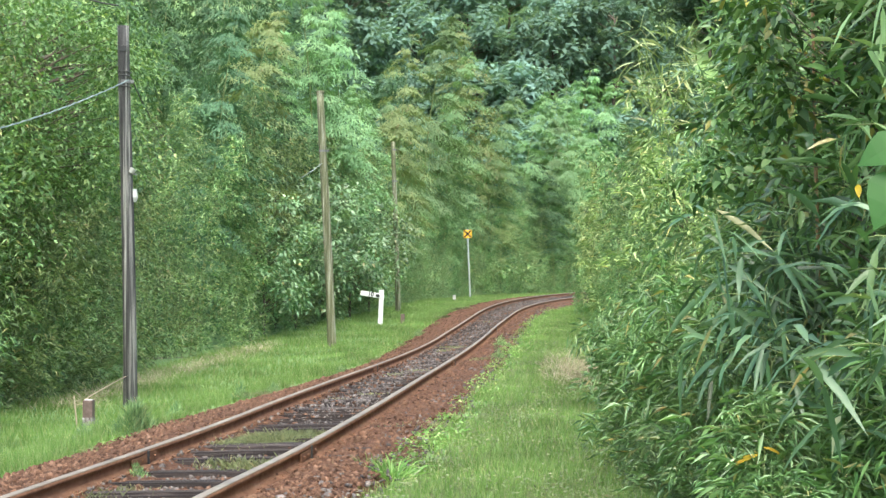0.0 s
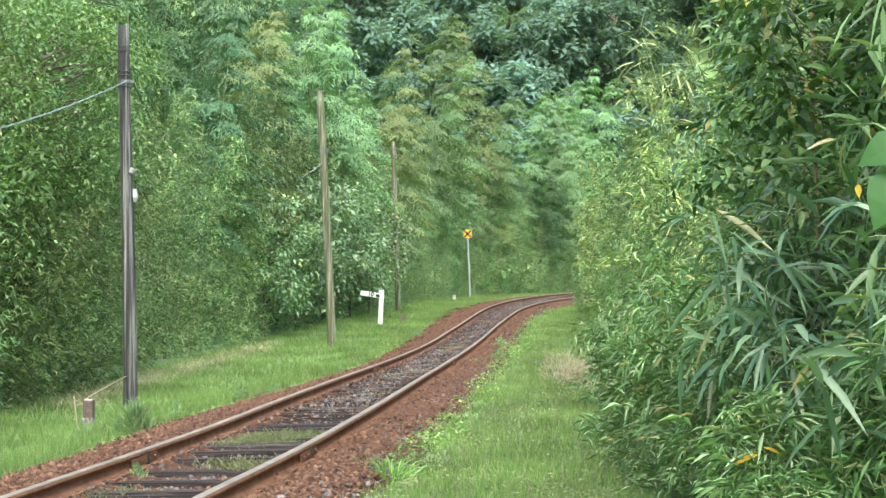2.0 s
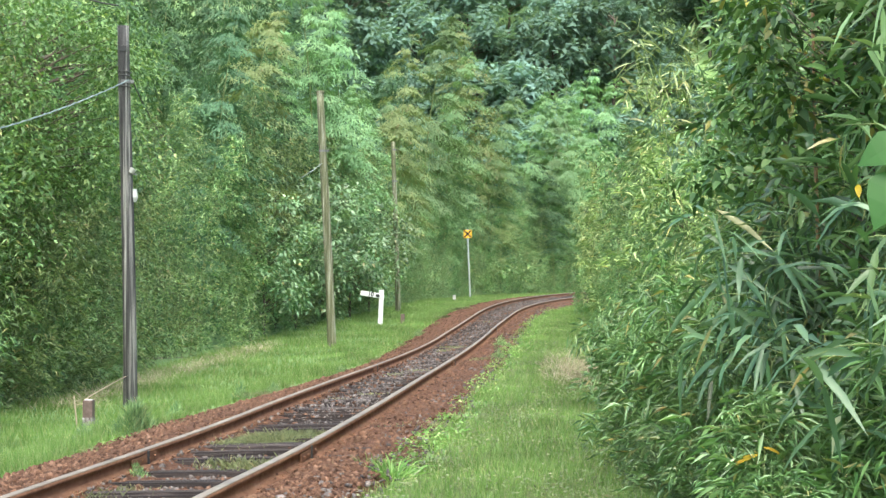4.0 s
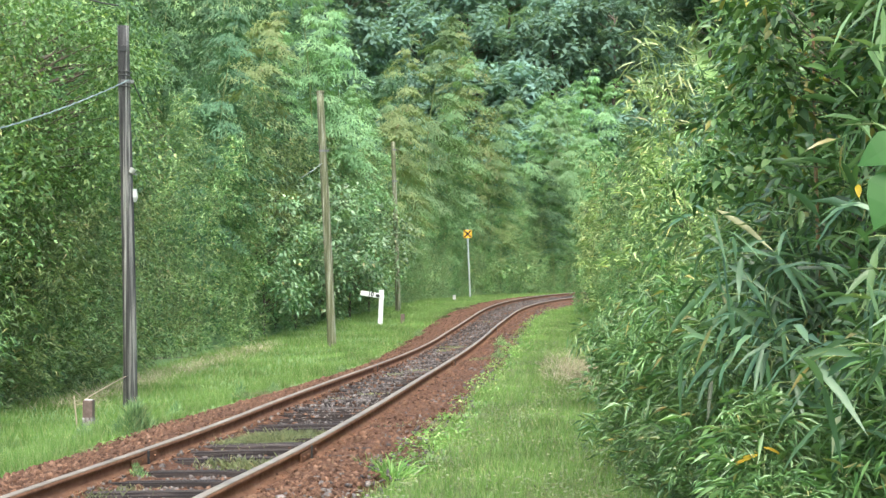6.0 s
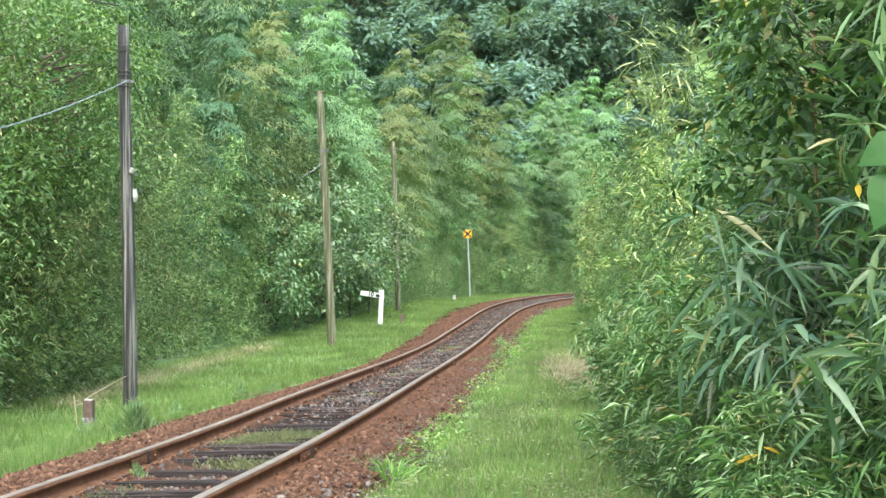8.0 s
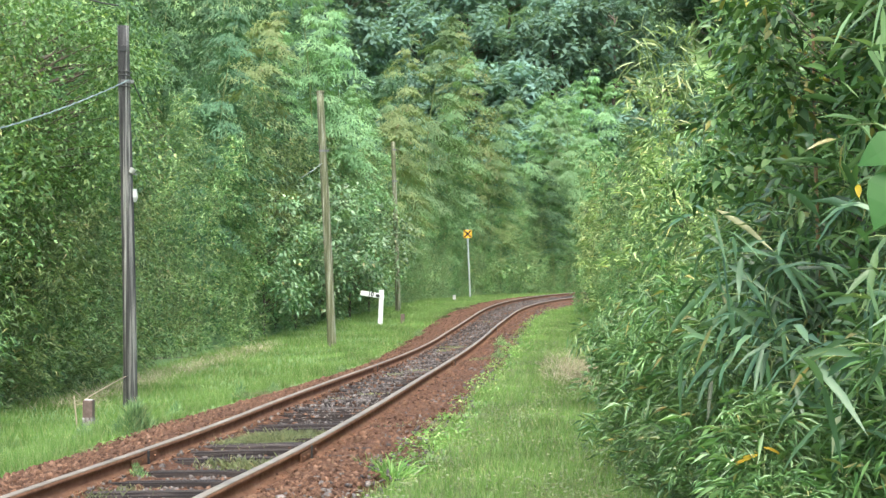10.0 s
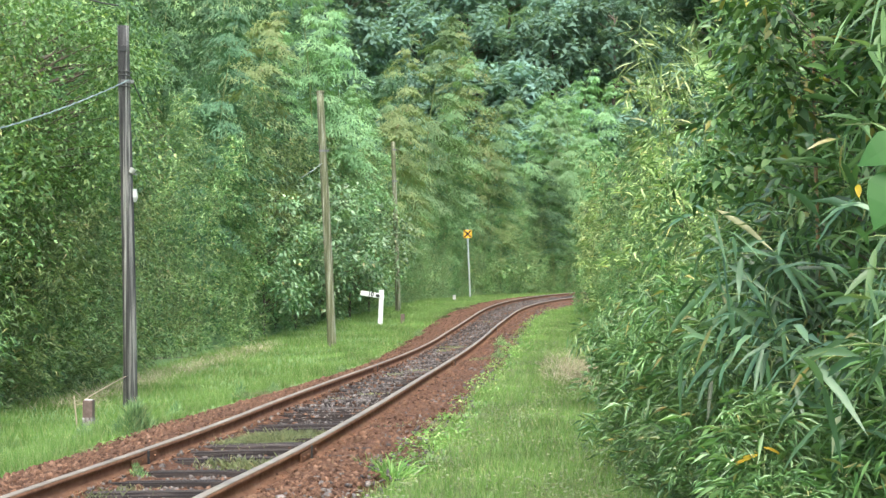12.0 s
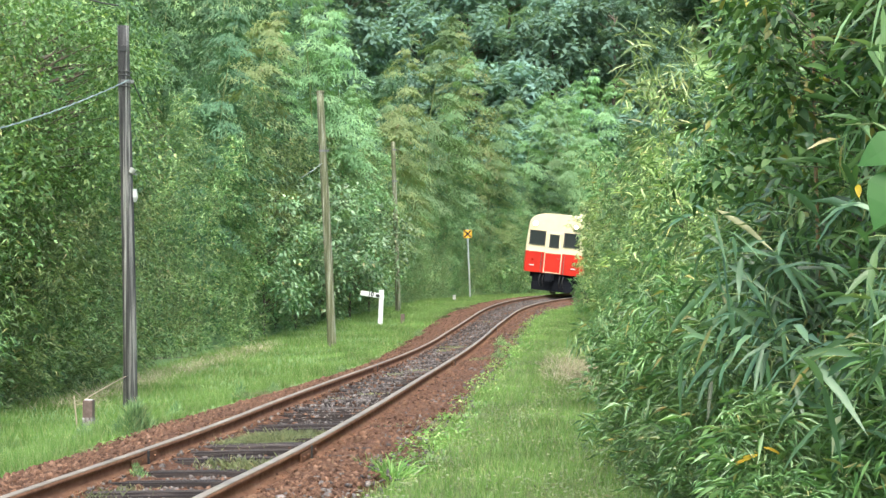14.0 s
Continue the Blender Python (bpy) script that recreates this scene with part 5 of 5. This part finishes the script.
def make_poles():
    p1, at1 = make_pole(-4.58, 19.07, -4.69, 5.6, 0.105, POLE_GREY, "weathered grey timber telegraph pole among bushes")
    band(p1, at1(4.78), 0.088)
    bm = bmesh.new()
    box(bm, at1(5.26).x, -0.085, 5.26, 0.10, 0.03, 0.085, bevel=0.006)
    part("plate", bm, BLACK_PAINT, p1, "small dark metal plate")
    bm = bmesh.new()
    disc_rod(bm, 0.04, 0.065, 0.07, pose(at1(3.02).x + 0.085, 0.05, 3.05), 16)
    disc_rod(bm, 0.065, 0.05, 0.12, pose(at1(3.12).x + 0.085, 0.05, 3.145), 16)
    part("insulator", bm, PORCELAIN, p1, "white porcelain insulator")
    for h, r in ((4.70, 0.094), (4.86, 0.093), (4.92, 0.092)):
        t = np.linspace(0, 2 * np.pi, 22)
        ring = np.array(at1(h)) + np.column_stack([np.cos(t) * r, np.sin(t) * r, 0.012 * np.sin(2 * t + h)])
        co, tr = tubes([(ring, np.full(22, 0.009))], 5)
        part("wire_wrap", fast_mesh("wire_wrap", co, tr, True), WIRE_DARK, p1, "dark wire wound round the pole")
    bm = bmesh.new()
    box(bm, at1(3.42).x + 0.09, -0.04, 3.42, 0.14, 0.03, 0.03, bevel=0.006)
    br = part("bracket", bm, STEEL_BAND, p1, "rusted iron bracket")
    bm = bmesh.new()
    disc_rod(bm, 0.035, 0.05, 0.07, pose(at1(3.42).x + 0.10, -0.06, 3.47, 0, 35, 0), 14)
    part("insulator", bm, PORCELAIN, br, "chipped white insulator")
    p2, at2 = make_pole(-2.73, 32.1, -3.03, 6.3, 0.115, POLE_MOSS, "mossy leaning timber telegraph pole on the verge")
    band(p2, at2(4.85), 0.10)
    bm = bmesh.new()
    disc_rod(bm, 0.115, 0.10, 0.05, Matrix.Translation(at2(6.31)), 14)
    part("cap", bm, POLE_MOSS, p2, "mossy pole cap")
    p3, at3 = make_pole(-1.71, 49.6, -1.90, 6.5, 0.105, POLE_MOSS, "slender mossy timber pole by the bamboo")
    band(p3, at3(5.0), 0.09)
    band(p3, at3(6.2), 0.085)


make_poles()


def hanging_wire(name, a, b, sag, r, material, label, twisted=False):
    t = np.linspace(0, 1, 60)
    a, b = np.array(a), np.array(b)
    pts = a + (b - a) * t[:, None]
    pts[:, 2] -= sag * 4 * t * (1 - t)
    paths = [(pts, np.full(60, r))]
    if twisted:
        tt = np.linspace(0, 1, 500)
        c = np.column_stack([np.interp(tt, t, pts[:, k]) for k in range(3)])
        ph = tt * 220
        paths.append((c + np.column_stack([np.cos(ph) * 0.5, np.sin(ph) * 0.5, np.sin(ph)]) * r * 1.5, np.full(500, r * 0.7)))
    co, tr = tubes(paths, 6)
    tagged(part(name, fast_mesh(name, co, tr, True), material), label, "cable")


hanging_wire("telephone_cable", (-4.60, 18.97, 4.10), (-6.6, 10.5, 2.1), 0.3, 0.0075, WIRE_PALE, "pale twisted telephone cable slung from the pole", True)
hanging_wire("guy_wire", (-4.60, 19.1, 4.16), (-5.6, 27.0, 3.75), 0.1, 0.012, WIRE_DARK, "dark stay wire running into the bushes")
hanging_wire("loose_wire", (-4.75, 19.0, 5.2), (-5.35, 18.7, 5.32), 0.03, 0.012, WIRE_DARK, "short loose end of dark wire on the pole")
hanging_wire("stay_wire", (-2.95, 32.1, 3.95), (-3.4, 31.2, 3.5), 0.02, 0.008, WIRE_PALE, "thin pale stay wire of the mossy pole")


def text_mesh(word, size, name):
    cu = bpy.data.curves.new(name, "FONT")
    cu.body, cu.size, cu.extrude, cu.offset = word, size, 0.004, 0.006
    cu.align_x, cu.align_y = "CENTER", "CENTER"
    tmp = new(name, cu)
    me = bpy.data.meshes.new_from_object(tmp)
    bpy.data.objects.remove(tmp)
    return me


def make_gradient_post():
    x, y = -1.95, 40.4
    root = tagged(new("gradient_post"), "white painted gradient post with one tilted arm", "track sign")
    root.location = (x, y, gz(x, y))
    bm = bmesh.new()
    box(bm, 0, 0, 0.50, 0.145, 0.10, 1.12, pose(0, 0, 0, 0, 2.5, 0), bevel=0.012)
    part("post", bm, WHITE_PAINT, root)
    tilt = pose(-0.27, -0.075, 0.93, 0, 9, 0)
    bm = bmesh.new()
    box(bm, 0, 0, 0, 0.68, 0.035, 0.155, tilt, bevel=0.008)
    arm = part("arm", bm, WHITE_PAINT, root)
    num = part("number", text_mesh("10", 0.18, "number"), BLACK_PAINT, arm, "black painted figures")
    num.matrix_basis = tilt @ pose(-0.02, -0.022, 0, 90, 0, 0)
    bm = bmesh.new()
    box(bm, 0.20, -0.021, -0.01, 0.12, 0.008, 0.09, tilt)
    part("dark_end", bm, BLACK_PAINT, arm, "dark weathered end of the arm")


make_gradient_post()


def make_warning_sign():
    x, y = 1.46, 70.2
    root = tagged(new("warning_sign"), "yellow square sign with a black cross on a thin steel pole", "railway sign")
    root.location = (x, y, gz(x, y))
    bm = bmesh.new()
    disc_rod(bm, 0.045, 0.045, 3.67, pose(-0.06, 0, 1.66, 0, -2.4, 0), 12)
    part("pole", bm, GALVANISED, root)
    bm = bmesh.new()
    box(bm, -0.13, -0.06, 3.46, 0.44, 0.02, 0.44, bevel=0.006)
    plate = part("plate", bm, YELLOW_PAINT, root)
    for a in (45, -45):
        bm = bmesh.new()
        box(bm, 0, 0, 0, 0.53, 0.006, 0.07, pose(-0.13, -0.075, 3.46, 0, a, 0))
        part("cross_bar", bm, BLACK_PAINT, plate, "black painted stroke")
    bm = bmesh.new()
    box(bm, -0.13, -0.02, 3.4, 0.10, 0.05, 0.62, bevel=0.01)
    part("bracket", bm, GALVANISED, root)


make_warning_sign()


def make_stakes():
    for name, x, y, w, h, mat_, foot, label in (("marker_stake", -4.41, 16.2, 0.125, 0.36, STAKE_BROWN, True, "short brown stake with a flaking white foot"),
                                                ("marker_stake", -1.25, 40.3, 0.13, 0.30, STAKE_BROWN, False, "short dark wooden stake on the verge"),
                                                ("boundary_marker", 0.56, 64.8, 0.15, 0.30, CONCRETE, False, "small white concrete marker in the grass")):
        root = tagged(new(name), label, "marker post")
        root.location = (x, y, gz(x, y))
        bm = bmesh.new()
        box(bm, 0, 0, h / 2 - 0.05, w, w, h + 0.1, bevel=0.012)
        part("post", bm, mat_, root)
        if foot:
            bm = bmesh.new()
            box(bm, 0, 0, 0.04, w + 0.008, w + 0.008, 0.22, bevel=0.01)
            part("foot", bm, FLAKY, root, "flaking white painted foot")
            bm = bmesh.new()
            box(bm, 0, 0, h + 0.003, w * 0.7, w * 0.7, 0.01)
            part("cap", bm, CONCRETE, root, "pale worn top")


make_stakes()


def make_fallen_cane():
    t = np.linspace(0, 1, 12)
    z0 = gz(-4.5, 16.3)
    pts = np.column_stack([-4.46 - 0.16 * t, 16.22 + 2.75 * t, z0 + 0.37 + 0.05 * t + 0.01 * np.sin(t * 3.1)])
    co, tr = tubes([(pts, 0.007 - 0.002 * t)], 6)
    ob = part("fallen_cane", fast_mesh("fallen_cane", co, tr, True), DRY)
    tagged(ob, "thin pale dead cane leaning on the stake and the pole", "bamboo cane")
    pts = np.column_stack([-4.56 - 0.05 * t, 16.25 + 0 * t, z0 - 0.05 + 0.46 * t])
    co, tr = tubes([(pts, 0.012 - 0.004 * t)], 6)
    ob = part("dead_stick", fast_mesh("dead_stick", co, tr, True), DRY)
    tagged(ob, "short dead stick standing beside the brown stake", "stick")


make_fallen_cane()


# ---- the railcar ----
W, BODY_LEN, FLOOR, TOP = 2.84, 19.6, 1.05, 3.80


def section(z0, z1):
    """Half outline of the body between two heights: (x, z), with tumblehome and a rounded roof."""
    def half(z):
        if z <= 2.95:
            return W / 2 - 0.05 * smooth(2.2, 2.95, z)
        u = (z - 2.95) / (TOP - 2.95)
        return (W / 2 - 0.05) * max(0.0, 1 - u**3.2) ** 0.36
    zs = [z0 + (z1 - z0) * math.sin(k / 12 * 1.5708) for k in range(13)]
    return [(float(half(z)), z) for z in zs]


def shell(z0, z1, y0, y1, inset=0.0):
    """A closed slice of the coach body between two heights; the ends are rounded in plan."""
    bm = bmesh.new()
    prof = section(z0, z1)
    loop = [(x - inset, z) for x, z in prof] + [(-(x - inset), z) for x, z in reversed(prof)]
    rings = []
    for y, k in ((y0, 0.93), (y0 + 0.07, 0.985), (y0 + 0.2, 1.0), (y1 - 0.2, 1.0), (y1 - 0.07, 0.985), (y1, 0.93)):
        rings.append([bm.verts.new((x * k, y, z)) for x, z in loop])
    n = len(loop)
    for a, b in zip(rings[:-1], rings[1:]):
        for i in range(n):
            bm.faces.new((a[i], a[(i + 1) % n], b[(i + 1) % n], b[i]))
    bm.faces.new(rings[0])
    bm.faces.new(list(reversed(rings[-1])))
    bmesh.ops.remove_doubles(bm, verts=bm.verts[:], dist=0.001)
    return bm


WHEEL_R = 0.43
BOGIES = (3.1, 16.5)
wheelsets = []


def make_railcar():
    car = tagged(new("railcar"), "cream and vermilion diesel railcar running on the line", "train")
    part("lower_body", shell(FLOOR, 2.0, 0, BODY_LEN), RED, car, "vermilion painted lower body side")
    up = part("upper_body", shell(2.0, 2.98, 0, BODY_LEN), CREAM, car, "cream painted window band")
    part("roof", shell(2.98, TOP, 0.02, BODY_LEN - 0.02), TRAIN_ROOF, car, "cream painted rounded roof")

    def pane(name, cx, cz, w, h, y, parent, frame_mat=RUBBER, fw=0.045):
        bm = bmesh.new()
        for dx, dz, sx, sz in ((0, h / 2, w + 2 * fw, fw), (0, -h / 2, w + 2 * fw, fw), (-w / 2, 0, fw, h), (w / 2, 0, fw, h)):
            box(bm, cx + dx, y - 0.012, cz + dz, sx, 0.05, sz, bevel=0.01)
        fr = part(name, bm, frame_mat, parent, "window in a dark frame")
        bm = bmesh.new()
        box(bm, cx, y - 0.006, cz, w, 0.012, h)
        part("pane", bm, DARK_PANE, fr, "dark reflecting pane")
    for sx in (-1, 1):
        pane("front_window", sx * 0.83, 2.64, 0.72, 0.62, -0.004, car)
    # gangway door in the middle of the front
    bm = bmesh.new()
    for dx, dz, w_, h_ in ((-0.40, 1.96, 0.035, 1.78), (0.40, 1.96, 0.035, 1.78), (0, 2.86, 0.80, 0.035), (0, 1.09, 0.835, 0.035)):
        box(bm, dx, -0.03, dz, w_, 0.06, h_, bevel=0.012)
    part("door_frame", bm, CREAM, car, "cream painted gangway frame")
    bm = bmesh.new()
    box(bm, 0, -0.006, 1.52, 0.76, 0.02, 0.86, bevel=0.008)
    door = part("gangway_door", bm, RED, car, "vermilion lower half of the gangway door")
    bm = bmesh.new()
    box(bm, 0, -0.006, 2.37, 0.76, 0.02, 0.80, bevel=0.008)
    part("door_top", bm, CREAM, door, "cream upper half of the door")
    pane("door_window", 0, 2.56, 0.42, 0.60, -0.018, door)
    bm = bmesh.new()
    box(bm, 0.26, -0.03, 1.75, 0.12, 0.03, 0.03, bevel=0.006)
    part("handle", bm, STEEL_BAND, door)
    for sx in (-1, 1):
        bm = bmesh.new()
        disc_rod(bm, 0.13, 0.12, 0.10, pose(sx * 0.98, 0.0, 3.27, 90, 0, 0), 20)
        lamp = part("headlamp", bm, CREAM, car, "round headlamp housing")
        bm = bmesh.new()
        disc_rod(bm, 0.095, 0.095, 0.02, pose(sx * 0.98, -0.056, 3.27, 90, 0, 0), 20)
        part("lens", bm, LAMP, lamp, "lit headlamp lens")
        bm = bmesh.new()
        disc_rod(bm, 0.05, 0.05, 0.05, pose(sx * 0.98, -0.02, 1.62, 90, 0, 0), 16)
        part("tail_lamp", bm, TAIL, car, "small dark red tail lamp")
        bm = bmesh.new()
        box(bm, sx * 1.0, -0.015, 1.36, 0.22, 0.02, 0.05, bevel=0.004)
        part("lettering", bm, WHITE_PAINT, car, "small white painted bar")
        bm = bmesh.new()
        disc_rod(bm, 0.014, 0.014, 0.9, pose(sx * 0.55, -0.05, 1.5), 8)
        part("handrail", bm, STEEL_BAND, car)
    # side windows and doors
    for sx in (-1, 1):
        y = 1.6
        k = 0
        while y < BODY_LEN - 1.2:
            bm = bmesh.new()
            if k in (1, 11):
                box(bm, sx * (W / 2 - 0.005), y, 2.0, 0.03, 0.95, 1.8, bevel=0.01)
                d = part("side_door", bm, CREAM, car, "cream folding side door")
            else:
                for dy, dz, sy, sz in ((0, 0.40, 1.0, 0.05), (0, -0.40, 1.0, 0.05), (-0.48, 0, 0.05, 0.8), (0.48, 0, 0.05, 0.8)):
                    box(bm, sx * (W / 2 - 0.01), y + dy, 2.42 + dz, 0.04, sy, sz)
                d = part("side_window", bm, STEEL_BAND, car, "aluminium framed side window")
                bm = bmesh.new()
                box(bm, sx * (W / 2 - 0.008), y, 2.42, 0.02, 0.92, 0.76)
                part("pane", bm, DARK_PANE, d, "dark reflecting pane")
            y += 1.32
            k += 1
    # underframe, snow plough, coupler, equipment boxes
    bm = bmesh.new()
    box(bm, 0, 0.65, 0.70, 2.05, 0.9, 0.66, bevel=0.1)
    box(bm, 0, BODY_LEN / 2, 0.93, 2.3, BODY_LEN - 0.6, 0.22)
    part("underframe", bm, TRAIN_DARK, car, "grimy dark underframe")
    bm = bmesh.new()
    box(bm, 0, 0.22, 0.42, 2.0, 0.06, 0.36, pose(0, 0, 0, 0, 0, 0), bevel=0.02)
    part("rail_guard", bm, TRAIN_DARK, car, "dark steel rail guard")
    bm = bmesh.new()
    box(bm, 0, -0.18, 0.86, 0.26, 0.5, 0.26, bevel=0.03)
    box(bm, 0, -0.42, 0.86, 0.34, 0.14, 0.36, bevel=0.04)
    part("coupler", bm, TRAIN_DARK, car, "automatic coupler")
    for sx in (-0.55, -0.38, 0.42, 0.58):
        u = np.linspace(0, 1, 10)[:, None]
        pts = np.array([[sx, 0.02, 0.95]]) + u * [[0.02, -0.02, -0.5]] + np.sin(u * 3.14) * [[0, -0.16, 0]]
        co, tr = tubes([(pts, np.full(10, 0.022))], 6)
        part("brake_hose", fast_mesh("brake_hose", co, tr, True), RUBBER, car, "hanging black hose")
    for k, y in enumerate((6.0, 8.2, 10.4, 12.6)):
        for sx in (-1, 1):
            bm = bmesh.new()
            box(bm, sx * 0.85, y, 0.62, 0.7, 1.5, 0.5, bevel=0.03)
            part("equipment_box", bm, TRAIN_DARK, car, "dark equipment box")
    for y in (4.0, 8.0, 12.0, 16.0):
        bm = bmesh.new()
        disc_rod(bm, 0.28, 0.2, 0.16, pose(0, y, TOP + 0.05), 16)
        part("roof_vent", bm, TRAIN_ROOF, car)
    for yb in BOGIES:
        bm = bmesh.new()
        for sx in (-1, 1):
            box(bm, sx * 0.86, yb, 0.52, 0.12, 2.7, 0.24, bevel=0.03)
            for dy in (-1.0, 1.0):
                box(bm, sx * 0.88, yb + dy, 0.43, 0.18, 0.34, 0.30, bevel=0.03)
        box(bm, 0, yb, 0.55, 1.7, 0.5, 0.22, bevel=0.03)
        part("bogie_frame", bm, TRAIN_DARK, car, "dark bogie frame")
        for dy in (-1.0, 1.0):
            bm = bmesh.new()
            disc_rod(bm, 0.07, 0.07, 1.3, pose(0, 0, 0, 0, 90, 0), 12)
            for sx in (-1, 1):
                disc_rod(bm, WHEEL_R, WHEEL_R, 0.11, pose(sx * 0.555, 0, 0, 0, 90, 0), 28)
                disc_rod(bm, WHEEL_R + 0.026, WHEEL_R + 0.026, 0.03, pose(sx * 0.50, 0, 0, 0, 90, 0), 28)
                box(bm, sx * 0.62, 0.2, 0, 0.03, 0.14, 0.06)
            ws = part("wheelset", bm, RAIL_TOP, car, "steel wheels on one axle")
            ws.location = (0, yb + dy, WHEEL_R)
            wheelsets.append((ws, yb + dy))
    return car


def pane_material():
    m, nt, p = nodes_of("dark_window_pane")
    p.inputs["Base Color"].default_value = (0.03, 0.035, 0.035, 1)
    p.inputs["Roughness"].default_value = 0.05
    return m


def tail_material():
    m, nt, p = nodes_of("tail_lamp_red")
    p.inputs["Base Color"].default_value = (0.36, 0.02, 0.015, 1)
    p.inputs["Roughness"].default_value = 0.2
    return m


DARK_PANE, TAIL = pane_material(), tail_material()
railcar = make_railcar()

FRONT_AT_END, SPEED = 60.0, 6.5


def car_pose(t):
    s = FRONT_AT_END + SPEED * (DUR - t)
    a, _, la = on_track(s + BOGIES[0])
    b, _, lb = on_track(s + BOGIES[1])
    h = math.atan2(b.x - a.x, b.y - a.y)
    d = Vector((math.sin(h), math.cos(h), 0))
    o = a - d * BOGIES[0]
    return Matrix.Translation(o) @ Matrix.Rotation(-h, 4, "Z") @ Matrix.Rotation((la + lb) / 2, 4, "Y")


def motions():
    times = [k * 0.1 for k in range(141)]
    walk(railcar, [(t, car_pose(t)) for t in times])
    # a faint breeze in the nearest bamboo, a little stronger towards the end
    for ob, m, swing, phase in swaying:
        rows = []
        for k in range(29):
            t = k * 0.5
            a = swing * (math.sin(t * 1.9 + phase) + 0.6 * math.sin(t * 3.7 + 2 * phase)) + swing * 1.2 * float(smooth(10.3, 12.5, t))
            rows.append((t, m @ Matrix.Rotation(radians(a), 4, "X") @ Matrix.Rotation(radians(a * 0.6), 4, "Y")))
        walk(ob, rows)
    for ws, yb in wheelsets:
        walk(ws, [(t, Matrix.Translation((0, yb, WHEEL_R)) @ Matrix.Rotation(SPEED * t / WHEEL_R, 4, "X")) for t in times])


motions()
